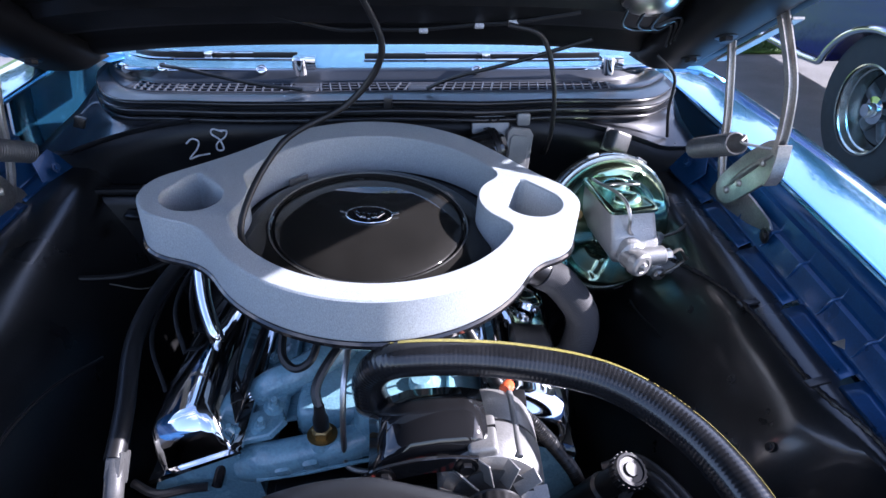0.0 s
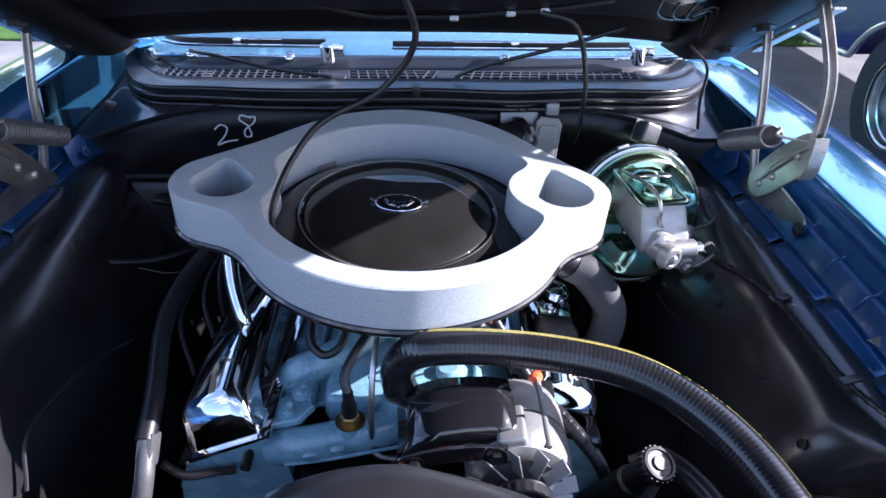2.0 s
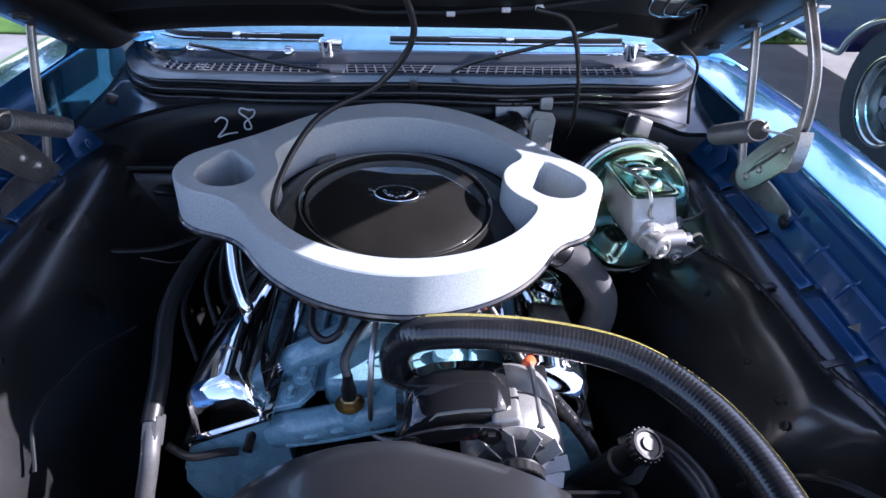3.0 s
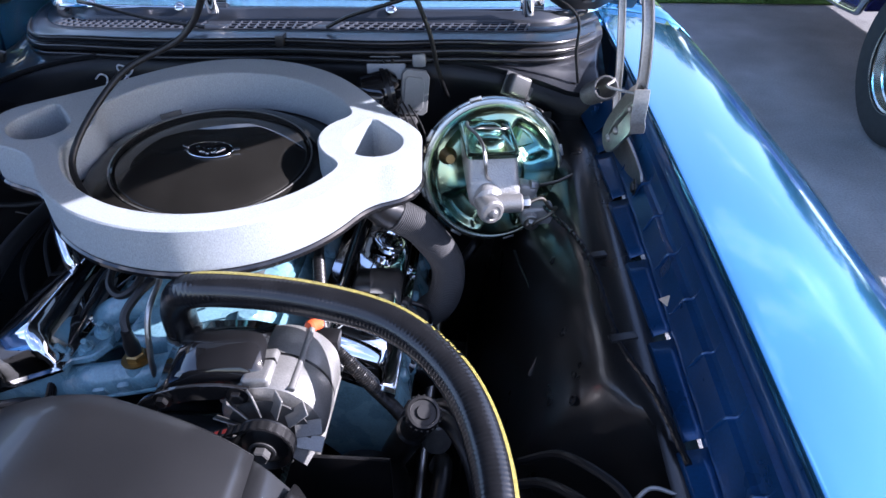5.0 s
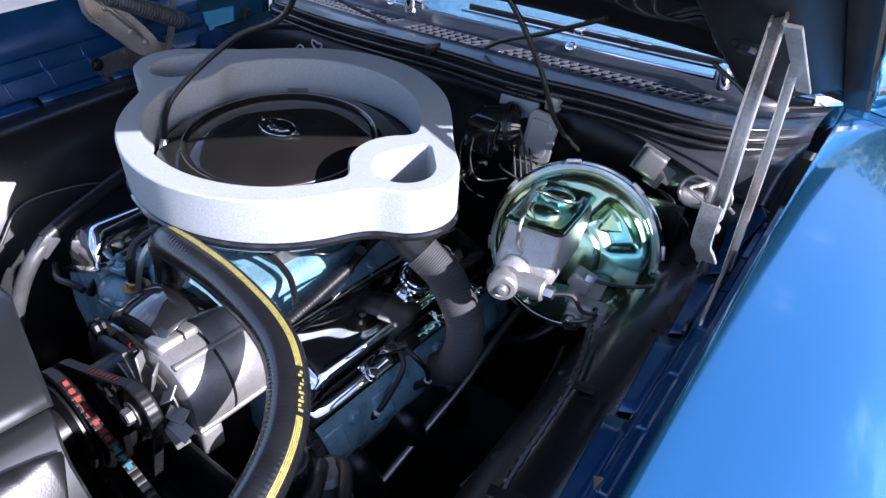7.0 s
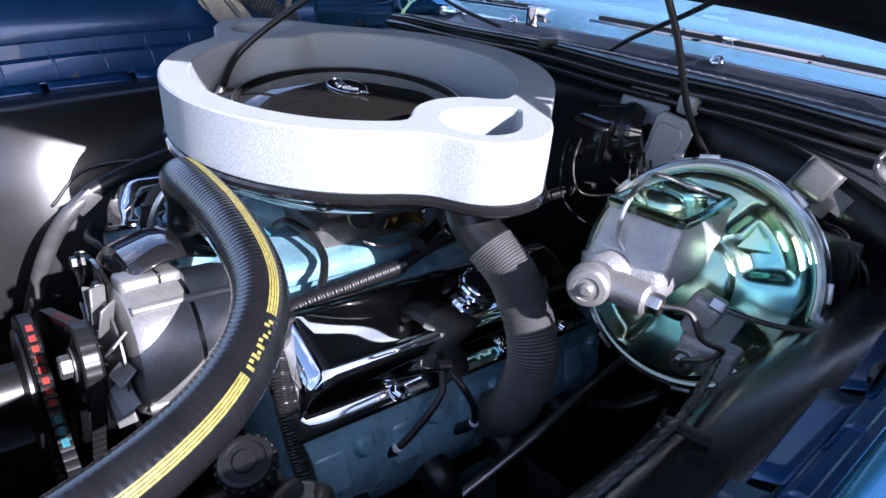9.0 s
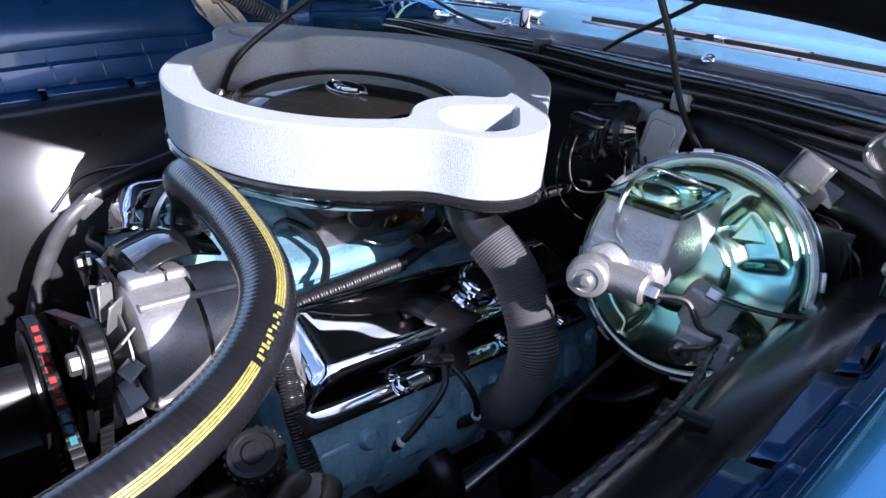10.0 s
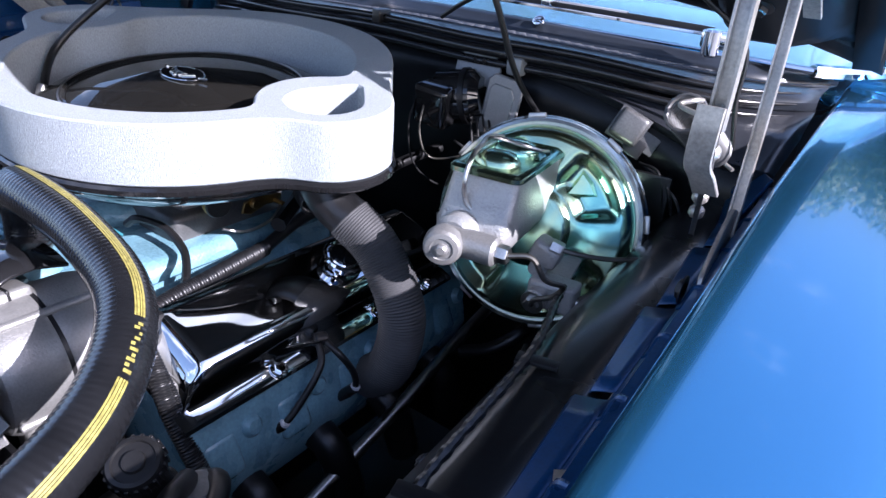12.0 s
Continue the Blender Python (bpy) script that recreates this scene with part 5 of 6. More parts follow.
part("latch", moved(box(0.06, 0.02, 0.012, 0.003), pose(-0.50, 1.165, 0.965, 20, 0, -10)), APRON, hb)
wire("heater_cable", [(-0.36, 1.18, 0.96), (-0.40, 1.08, 0.93), (-0.48, 1.02, 0.92), (-0.60, 0.98, 0.94)], 0.005, RUBBER, "black cable sagging along the firewall")
wire("heater_cable", [(-0.38, 1.17, 0.96), (-0.40, 1.10, 0.91), (-0.45, 1.03, 0.885), (-0.52, 1.02, 0.90)], 0.0015, LINE, "thin grey wire sagging along the firewall")

# ---- bonnet hinges ----
def hinge(side):
    h = thing("scissor_lift", (side * 0.63, 0.93, 1.05), "weathered bare steel bonnet lift with coil spring", "bonnet support", "bonnet supports")
    X = lambda x, y, z: (x, y, z) if side > 0 else (-x - 0.05, y, z + 0.01)
    base = [(0.921, 1.066), (0.914, 1.045), (0.929, 1.021), (0.96, 1.008), (0.997, 0.996), (1.057, 0.997), (1.11, 1.015), (1.10, 1.06), (1.05, 1.085), (0.994, 1.084), (0.95, 1.076)]

    def side_plate(loop, x0, x1, slope, bev=0.001):
        sm = spline([(a, b, 0) for a, b in loop], 5, True)
        bm = plate([[(p.x, p.y) for p in sm]], 0, abs(x1 - x0), bev)
        bm.transform(Matrix(((0, 0, 1, (min(x0, x1) if side > 0 else -max(x0, x1) - 0.05)), (1, 0, 0, 0), (0, 1, 0, 0), (0, 0, 0, 1))))
        for v in bm.verts:
            v.co.x += side * slope * (v.co.y - 0.91)
        return bm

    bp = part("base_plate", side_plate(base, 0.638, 0.643, -0.10), ARM, h, "plate bolted to the inner fender")
    part("slot_bolt", hexbolt(X(0.6295, 0.913, 1.050), (-side, 0, 0), 0.009, 0.006), PLASTIC, bp)
    part("slot_bolt", hexbolt(X(0.6295, 1.06, 1.03), (-side, 0, 0), 0.009, 0.006), HINGE, bp)
    web = [(0.914, 1.158), (0.912, 1.195), (0.920, 1.210), (0.948, 1.203), (0.985, 1.168), (1.018, 1.128), (1.040, 1.092), (1.036, 1.068), (1.016, 1.060), (0.990, 1.078), (0.958, 1.112), (0.934, 1.138)]
    w = part("main_arm", side_plate(web, 0.621, 0.626, -0.22), ARM, h)
    part("arm_flange", sweep([X(0.615, 0.908, 1.212), X(0.615, 0.906, 1.19), X(0.615, 0.908, 1.165), X(0.619, 0.916, 1.152), X(0.622, 0.93, 1.135)], rect(0.022, 0.004), (1, 0, 0)), HINGE, w)
    part("pressed_rib", tube([X(0.6215 - 0.22 * (y - 0.91), y, z) for y, z in ((0.935, 1.185), (0.96, 1.160), (0.99, 1.125), (1.015, 1.092))], 0.006, 10, 5, rf=lambda u, L: 0.4 + 0.6 * math.sin(math.pi * min(max(u / L, 0.02), 0.98))), ARM, w)
    for y, z in ((1.015, 1.085), (0.99, 1.11), (0.95, 1.165)):
        part("rivet", rod(X(0.616 - 0.22 * (y - 0.91), y, z), X(0.630 - 0.22 * (y - 0.91), y, z), 0.007, 14, 0.003), HINGE, w)
    ch = [(0.0074, 0.006), (-0.0074, 0.006), (-0.0074, -0.006), (-0.0052, -0.006), (-0.0052, 0.003), (0.0052, 0.003), (0.0052, -0.006), (0.0074, -0.006)]
    part("front_link", sweep([X(0.617, 0.925, 1.19), X(0.617, 0.926, 1.24), X(0.614, 0.938, 1.30), X(0.608, 0.975, 1.36), X(0.603, 1.005, 1.40)], ch, (1, 0, 0)), HINGE, h, "curved channel link")
    part("rear_link", sweep([X(0.624, 1.075, 1.045), X(0.620, 1.100, 1.11), X(0.618, 1.112, 1.18), X(0.614, 1.130, 1.25), X(0.609, 1.148, 1.315)], [(a * 0.8, b * 0.8) for a, b in ch], (1, 0, 0)), HINGE, h, "straight channel link")
    part("top_plate", sweep([X(0.622, 1.20, 1.262), X(0.622, 1.08, 1.3285), X(0.622, 0.98, 1.384)], rect(0.018, 0.004), (1, 0, 0)), HINGE, h)
    a, b = Vector(X(0.576, 0.978, 1.187)), Vector(X(0.577, 1.125, 1.117))
    if side < 0:
        a, b = Vector((-0.635, 0.945, 1.205)), Vector((-0.632, 1.10, 1.13))
    d = (b - a).normalized()
    u = d.orthogonal().normalized()
    v = d.cross(u)
    turns, per, L = 25, 14, (b - a).length
    coil = [a + d * L * i / (turns * per) + 0.0175 * (math.cos(2 * math.pi * i / per) * u + math.sin(2 * math.pi * i / per) * v) for i in range(turns * per + 1)]
    sp = part("spring", tube(coil, 0.0022, 7, 1, smooth=False), DULL, h, "tight coil spring")
    part("spring_hook", tube([a + u * 0.0175, a - d * 0.012 + u * 0.012, a - d * 0.02, Vector(X(0.612, 0.935, 1.195))], 0.0024, 8, 5), HINGE, sp)
    part("spring_hook", tube([b + u * 0.0175, b + d * 0.012 + u * 0.010, b + d * 0.022, Vector(X(0.60, 1.13, 1.10))], 0.0024, 8, 5), HINGE, sp)
    return h


hinge(1)
hinge(-1)

# ---- cables from the bonnet ----
wire("flap_cable", [(-0.144, 0.734, 1.09), (-0.190, 0.790, 1.147), (-0.140, 0.880, 1.232), (-0.041, 0.907, 1.284), (0.009, 0.885, 1.362), (-0.015, 0.84, 1.45), (-0.03, 0.82, 1.492)], 0.0048, RUBBER, "black cable hanging from bonnet to air cleaner", "cable", "", 12)
part("cable_end", rod((-0.142, 0.730, 1.083), (-0.150, 0.742, 1.105), 0.0065, 14), STEEL, bpy.data.objects["flap_cable"], "steel cable end")
wire("bonnet_wire", [(0.199, 1.04, 1.362), (0.255, 1.043, 1.341), (0.290, 1.089, 1.249), (0.303, 1.135, 1.158), (0.31, 1.19, 1.10), (0.315, 1.24, 1.06)], 0.0042, RUBBER, "black wire hanging from the bonnet lamp", "cable", "", 10)
wire("washer_hose", [(-0.47, 1.36, 1.21), (-0.40, 1.31, 1.215), (-0.28, 1.275, 1.20), (-0.17, 1.27, 1.186)], 0.0038, RUBBER, "thin black washer hose on the cowl", "hose", "washer hoses")
wire("washer_hose", [(0.36, 1.14, 1.315), (0.24, 1.20, 1.26), (0.13, 1.255, 1.215), (0.075, 1.275, 1.186)], 0.0038, RUBBER, "thin black washer hose on the cowl", "hose", "washer hoses")

# apron harness with its clips
har = thing("fender_harness", (0.55, 0.8, 0.99), "taped black harness clipped along the apron", "wiring", "engine bay wiring")
hp = [(0.470, 1.05, 0.95), (0.507, 0.93, 0.985), (0.548, 0.795, 1.004), (0.566, 0.62, 1.001), (0.596, 0.53, 0.998), (0.618, 0.44, 0.985)]
hs = resample(hp, 0.004)
part("cable", tube(hs, 0.0042, 8, 1, rf=lambda s, L: 1 + 0.14 * math.sin(s * 400) + 0.1 * math.sin(s * 157), smooth=False), SEAL, har)
for y, x in ((0.79, 0.552), (0.615, 0.567)):
    part("clip", moved(box(0.036, 0.012, 0.004, 0.001), pose(x + 0.006, y, 1.004, 0, 0, 15)), PLASTIC, har)

for side in (1, -1):
    tx = 0.6445 if side > 0 else 0.709
    t = thing("flange_tab", (side * tx, 0.675, 1.010), "bent blue sheet metal tab on the flange", "bracket", "flange tabs")
    part("tab", plate([[(-0.014, -0.014), (0.012, -0.010), (0.004, 0.016)]], 0, 0.0015), STEEL, t, m=frame_z((side * (tx - 0.002), 0.675, 1.020), (-side * 0.75, -0.25, 0.62)))


# ---- small things on the engine ----
oc = thing("oil_filler_cap", (0.228, 0.89, 0.93), "chrome twist oil filler cap on the valve cover", "cap")
om = frame_z((0.226, 0.89, 0.922), (0.38, 0, 0.92))
part("base_ring", lathe([(0, 0), (0.025, 0), (0.027, 0.003), (0.0265, 0.008), (0.021, 0.011), (0, 0.011)], 64), CHROME, oc, m=om)
crown = part("crown", lathe([(0.017, 0.010), (0.017, 0.016), (0.024, 0.018), (0.0275, 0.021), (0.028, 0.028), (0.0265, 0.031), (0.0245, 0.031), (0.0225, 0.028), (0.020, 0.0275), (0.0185, 0.029), (0.0165, 0.029), (0.0145, 0.026), (0.006, 0.026), (0.004, 0.029), (0, 0.0295)], 64), CHROME, oc, m=om, sharp=25)
part("cap_face", lathe([(0, 0.0305), (0.0155, 0.0300), (0.0165, 0.0285), (0, 0.0285)], 40), GLOSS, crown, "black cap face", m=om)
for k in range(2):
    part("finger_wing", moved(box(0.014, 0.006, 0.007, 0.002), om @ Matrix.Rotation(math.pi * k + 0.5, 4, "Z") @ pose(0.026, 0, 0.023)), CHROME, crown)

br = thing("breather_tube", (-0.25, 0.78, 0.94), "bent chrome breather tube on the valve cover", "breather")
part("grommet", lathe([(0, 0), (0.017, 0), (0.018, 0.005), (0.014, 0.009), (0, 0.009)], 24), CHROME, br, m=frame_z((-0.246, 0.785, 0.930), (-0.38, 0, 0.92)))
part("tube", tube([(-0.248, 0.785, 0.935), (-0.258, 0.79, 0.965), (-0.272, 0.815, 1.005), (-0.278, 0.845, 1.05), (-0.275, 0.86, 1.085)], 0.0125, 18, 8), CHROME, br)

for name, p, d in (("loom_clip", (-0.214, 0.712, 0.932), (0.35, -0.75, -0.25)), ("loom_clip", (0.262, 0.79, 0.882), (0.3, 0.75, -0.1))):
    c = thing(name, p, "chrome wire loom clip on the valve cover rail", "clip", "loom clips")
    m = frame_z(p, d)
    part("tongue", moved(box(0.018, 0.007, 0.046, 0.002), m), CHROME, c)
    part("hook", moved(rod((0, 0, 0.018), (0, 0, 0.034), 0.009, 10), m), PLASTIC, c)
for pts in ([(0.268, 0.812, 0.882), (0.292, 0.795, 0.862), (0.290, 0.765, 0.825), (0.284, 0.744, 0.803), (0.270, 0.73, 0.79)],
            [(0.268, 0.815, 0.882), (0.300, 0.820, 0.865), (0.306, 0.835, 0.835), (0.304, 0.838, 0.81), (0.28, 0.835, 0.785)]):
    w = thing("plug_lead", pts[0], "black spark plug lead with a pale boot ring", "wire", "spark plug leads")
    part("lead", tube(pts, 0.0042, 10, 6), RUBBER, w)
    part("boot_ring", rod(Vector(pts[3]) + Vector((0.002, 0.002, 0.005)), pts[3], 0.0062, 12), WHITE, w)
    part("boot", tube(pts[3:] , 0.0068, 10, 3), RUBBER, w)
wire("plug_lead_tray", [(-0.185, 0.90, 0.955), (-0.190, 0.78, 0.945), (-0.200, 0.69, 0.925), (-0.212, 0.625, 0.89), (-0.225, 0.60, 0.85)], 0.0075, GLOSS, "glossy black lead tube along the valve cover", "tube", "", 12)

ts = thing("temperature_sender", (-0.076, 0.612, 0.9315), "brass hexagon sender with black plug", "sensor")
part("hexagon", hexbolt((-0.076, 0.612, 0.9315), (0, 0, 1), 0.0135, 0.013), BRASS, ts)
part("plug", lathe([(0, 0.012), (0.010, 0.012), (0.0105, 0.03), (0.008, 0.038), (0.007, 0.052), (0, 0.053)], 18), PLASTIC, ts, m=Matrix.Translation((-0.076, 0.612, 0.9315)))
wire("sender_lead", [(-0.076, 0.612, 0.978), (-0.080, 0.630, 1.0), (-0.060, 0.67, 1.02), (-0.025, 0.73, 1.03)], 0.0065, RUBBER, "black sleeve curving up under the air cleaner", "hose", "")
wire("vacuum_pipe", [(-0.040, 0.665, 1.03), (-0.044, 0.622, 1.005), (-0.046, 0.600, 0.95), (-0.046, 0.594, 0.905), (-0.038, 0.588, 0.892), (-0.012, 0.585, 0.889), (0.02, 0.59, 0.889)], 0.0042, STEEL, "bent bare steel vacuum pipe", "pipe", "")
wire("vacuum_hose", [(-0.138, 0.73, 1.012), (-0.134, 0.692, 0.998), (-0.115, 0.676, 0.990), (-0.094, 0.684, 0.998), (-0.085, 0.715, 1.014)], 0.006, RUBBER, "short looped black vacuum hose", "hose", "")
for p, d in (((-0.165, 0.640, 0.918), (0.2, -0.3, 0.9)), ((-0.150, 0.665, 0.93), (0.2, -0.3, 0.9)), ((-0.20, 0.642, 0.905), (-0.2, -0.3, 0.9))):
    b = thing("manifold_bolt", p, "blue painted manifold stud bolt", "bolt", "manifold bolts")
    part("head", hexbolt(p, d, 0.009, 0.009), ENGINE, b)
    part("stud", rod(p, Vector(p) + Vector(d).normalized() * 0.026, 0.0045, 10), ENGINE, b)
nb = thing("neck_bolt", (0.015, 0.612, 0.948), "steel bolt on the thermostat housing", "bolt", "manifold bolts")
part("head", hexbolt((0.020, 0.607, 0.935), (0, -0.1, 1), 0.0095, 0.010), STEEL, nb)
part("shank", rod((0.020, 0.607, 0.89), (0.020, 0.607, 0.936), 0.012, 14), ENGINE, nb)

# carburettor linkage seen under the pan
cb = thing("choke_housing", (0.06, 0.83, 0.99), "round brass coloured choke housing", "choke")
part("drum", rod((0.042, 0.842, 0.982), (0.066, 0.832, 0.980), 0.018, 22, 0.003), BRASS, cb)
part("cap", rod((0.066, 0.832, 0.980), (0.073, 0.829, 0.979), 0.016, 22, 0.002), PLASTIC, cb)
part("lever", joined(moved(plate([[(-0.035, -0.006), (-0.02, -0.012), (0.01, -0.006), (0.034, -0.010), (0.038, 0.002), (0.014, 0.006), (0.004, 0.016), (-0.012, 0.012), (-0.03, 0.008)]], -0.0018, 0.0018, 0.0008), pose(0.066, 0.90, 0.965, 90, 0, 96)), rod((0.062, 0.885, 0.968), (0.076, 0.885, 0.968), 0.006, 12, 0.001), rod((0.062, 0.925, 0.960), (0.084, 0.925, 0.960), 0.0035, 10)), BRASS, cb)
part("link_rod", tube([(0.080, 0.925, 0.960), (0.086, 0.90, 0.945), (0.085, 0.86, 0.94), (0.075, 0.83, 0.95)], 0.0022, 8, 5), STEEL, cb)
sa, sb = Vector((0.115, 0.93, 0.985)), Vector((0.165, 0.90, 0.99))
sd = (sb - sa).normalized()
su = sd.orthogonal().normalized()
sv = sd.cross(su)
tagged(part("throttle_spring", tube([sa + (sb - sa) * i / 200 + 0.011 * (math.cos(i * 0.6283) * su + math.sin(i * 0.6283) * sv) for i in range(201)], 0.0014, 6, 1, smooth=False), SATIN), "dark coiled throttle return spring", "spring")
wire("choke_cable", [(-0.01, 0.75, 0.955), (0.012, 0.754, 0.968), (0.045, 0.768, 0.962), (0.085, 0.765, 0.950), (0.112, 0.752, 0.944), (0.140, 0.732, 0.940), (0.150, 0.722, 0.928)], 0.0052, RUBBER, "black ribbed wire over the manifold")
wire("ribbed_hose", resample([(0.135, 0.872, 0.962), (0.112, 0.915, 0.968), (0.09, 0.96, 0.972), (0.07, 1.03, 0.975), (0.06, 1.12, 0.96)], 0.004), 0.0105, PLASTIC, "black corrugated hose behind the carburettor", "hose")
wire("blue_lead", [(0.035, 0.72, 0.965), (0.045, 0.695, 0.99), (0.065, 0.685, 0.985), (0.075, 0.70, 0.965)], 0.0018, TEAL, "thin teal wire on the manifold")
wire("pump_hose", [(0.325, 0.60, 0.86), (0.36, 0.56, 0.885), (0.392, 0.50, 0.87), (0.40, 0.46, 0.80), (0.385, 0.45, 0.70)], 0.0105, RUBBER, "black steering pump hose", "hose", "steering hoses", 12)
wire("pump_hose", [(0.315, 0.62, 0.84), (0.36, 0.61, 0.865), (0.415, 0.53, 0.85), (0.43, 0.47, 0.76), (0.41, 0.44, 0.66)], 0.0095, RUBBER, "black steering pump hose", "hose", "steering hoses", 12)
wire("heater_hose", [(0.33, 0.66, 0.66), (0.34, 0.635, 0.71), (0.345, 0.60, 0.735), (0.34, 0.56, 0.72)], 0.014, RUBBER, "thick black hose by the engine block", "hose", "steering hoses", 14)
wire("apron_rod", [(0.452, 0.985, 0.868), (0.463, 0.938, 0.862), (0.489, 0.80, 0.880), (0.490, 0.735, 0.880), (0.470, 0.70, 0.84)], 0.003, SATIN, "thin black rod along the apron", "rod", "")
for y, dz in ((0.86, -0.165), (0.70, -0.185), (0.58, -0.17)):
    p = Vector((xi(y) - 0.161, y, zi(y) - 0.181))
    tagged(part("apron_screw", hexbolt(p, (-0.85, 0, 0.5), 0.005, 0.004), SATIN), "small black screw in the apron", "screw", "apron screws")
wire("left_rod", [(-0.46, 0.83, 0.885), (-0.50, 0.74, 0.90), (-0.53, 0.64, 0.885), (-0.52, 0.58, 0.83)], 0.003, SATIN, "thin black rod along the far apron", "rod", "")
wire("left_lead", [(-0.335, 0.60, 0.86), (-0.30, 0.585, 0.855), (-0.26, 0.59, 0.858), (-0.235, 0.595, 0.855)], 0.006, RUBBER, "short black lead with steel end")
for dx, dz, sag in ((0.0, 0.0, 0.0), (-0.018, 0.012, 0.02), (-0.052, -0.012, 0.045)):
    wire("rear_lead", [(-0.285 + dx, 0.80 - sag, 0.89 + dz), (-0.318 + dx, 0.87 - sag, 0.945 + dz), (-0.322 + 0.7 * dx, 0.94, 0.985 - 0.5 * sag), (-0.30 + 0.5 * dx, 1.02, 0.98), (-0.25, 1.12, 0.95 + dz)], 0.0036, RUBBER, "black lead beside the valve cover")

# ---- battery ----
bat = thing("battery", (0.53, 0.30, 0.72), "black case battery with side clamp and lead", "battery")
part("case", moved(box(0.23, 0.18, 0.20, 0.008), pose(0.535, 0.30, 0.835)), PLASTIC, bat)
part("top", moved(box(0.235, 0.185, 0.02, 0.005), pose(0.535, 0.30, 0.937)), PLASTIC, bat)
part("label", moved(box(0.07, 0.05, 0.001, 0), pose(0.545, 0.355, 0.948)), WHITE, bat, "pale sticker")
part("post", rod((0.594, 0.378, 0.945), (0.594, 0.378, 0.967), 0.009, 16), STEEL, bat)
for k, (x, y, r) in enumerate(((0.560, 0.395, 0.011), (0.585, 0.402, 0.012), (0.612, 0.398, 0.010), (0.622, 0.378, 0.012), (0.605, 0.366, 0.009), (0.575, 0.372, 0.010), (0.590, 0.385, 0.014))):
    ring = [(x + r * math.cos(a) * (1 + 0.15 * math.sin(3 * a + k)), y + r * math.sin(a), 0.962 + 0.006 * math.sin(2 * a + k) + 0.002 * k) for a in span(0, 2 * math.pi, 17)[:-1]]
    part("strand", tube(ring, 0.0021, 7, 2, closed=True), CAST, bat, "corroded white cable strand")
part("strand", tube([(0.556, 0.405, 0.968), (0.575, 0.418, 0.976), (0.60, 0.415, 0.972), (0.628, 0.405, 0.966), (0.638, 0.385, 0.962)], 0.0024, 7, 5), CAST, bat, "corroded white cable strand")
cl = part("terminal_clamp", joined(moved(lathe([(0.009, 0), (0.017, 0), (0.017, 0.014), (0.009, 0.014), (0.009, 0)], 20), pose(0.594, 0.378, 0.951)), moved(box(0.05, 0.016, 0.012, 0.003), pose(0.565, 0.388, 0.958, 0, 0, 20))), CAST, bat, "bright lead terminal clamp")
part("clamp_bolt", hexbolt((0.548, 0.382, 0.966), (0, 0, 1), 0.007, 0.007), STEEL, cl)
part("clamp_bolt", hexbolt((0.612, 0.39, 0.962), (0, 0, 1), 0.007, 0.007), STEEL, cl)
part("red_washer", rod((0.556, 0.366, 0.947), (0.556, 0.366, 0.955), 0.008, 14), RED, bat)
wire("battery_lead", [(0.555, 0.372, 0.958), (0.52, 0.395, 0.965), (0.47, 0.45, 0.93), (0.42, 0.50, 0.84)], 0.006, RUBBER, "thick black battery lead", "cable", "battery leads")
wire("battery_lead", [(0.56, 0.385, 0.968), (0.54, 0.42, 0.975), (0.49, 0.47, 0.955), (0.45, 0.53, 0.86)], 0.005, RUBBER, "thick black battery lead", "cable", "battery leads")
part("tray", moved(box(0.26, 0.22, 0.02, 0.004), pose(0.535, 0.30, 0.726)), SATIN, car)

# ---- wipers and jets ----
def zb(x):
    return 1.198 - 0.022 * (abs(x) / 0.65) ** 2


for x0, x1, yy, lab in ((-0.58, -0.20, 1.385, "chrome wiper with black blade parked on the screen"), (-0.055, 0.46, 1.372, "chrome wiper with black blade parked on the screen")):
    w = thing("wiper", ((x0 + x1) / 2, yy, 1.19), lab, "wiper", "windscreen wipers")
    line = [(x, yy + 0.9 * bow(x) + 0.018, zb(x) + 0.012) for x in span(x0, x1, 9)]
    part("arm", sweep([(x, y - 0.012, z + 0.004) for x, y, z in line], rect(0.010, 0.005), (0, 1, 0), 4), CHROME, w)
    part("blade", sweep([(x, y + 0.012, z + 0.006) for x, y, z in line], rect(0.005, 0.013), (0, 1, 0), 4), RUBBER, w)
    part("holder", sweep([(x, y + 0.012, z + 0.013) for x, y, z in line[2:7]], rect(0.007, 0.004), (0, 1, 0), 4), CHROME, w)
    xm = (x0 + x1) / 2
    part("yoke", moved(box(0.018, 0.03, 0.012, 0.003), pose(xm, yy + 0.9 * bow(xm) + 0.02, zb(xm) + 0.024)), CHROME, w)
    part("pivot", rod((x1 + 0.012, yy - 0.02 + bow(x1), zb(x1) - 0.012), (x1 + 0.012, yy - 0.02 + bow(x1), zb(x1) + 0.026), 0.013, 20, 0.003), CHROME, w)
    part("knuckle", moved(box(0.05, 0.03, 0.026, 0.005), pose(x1 + 0.02, yy - 0.008 + bow(x1), zb(x1) + 0.012)), CHROME, w)
for x, y, z in ((-0.506, 1.462, 1.177), (-0.279, 1.415, 1.185), (0.185, 1.402, 1.186)):
    j = thing("cowl_screw", (x, y, z), "bright round head screw on the cowl", "screw", "cowl screws")
    part("head", lathe([(0, 0), (0.011, 0), (0.011, 0.003), (0.007, 0.007), (0, 0.008)], 20), CHROME, j, m=frame_z((x, y, z), (0, -0.6, 0.8)))

# ---- bonnet underside fittings ----
def on_hood(x, v, w):
    return HM @ Vector((-x, v, w))


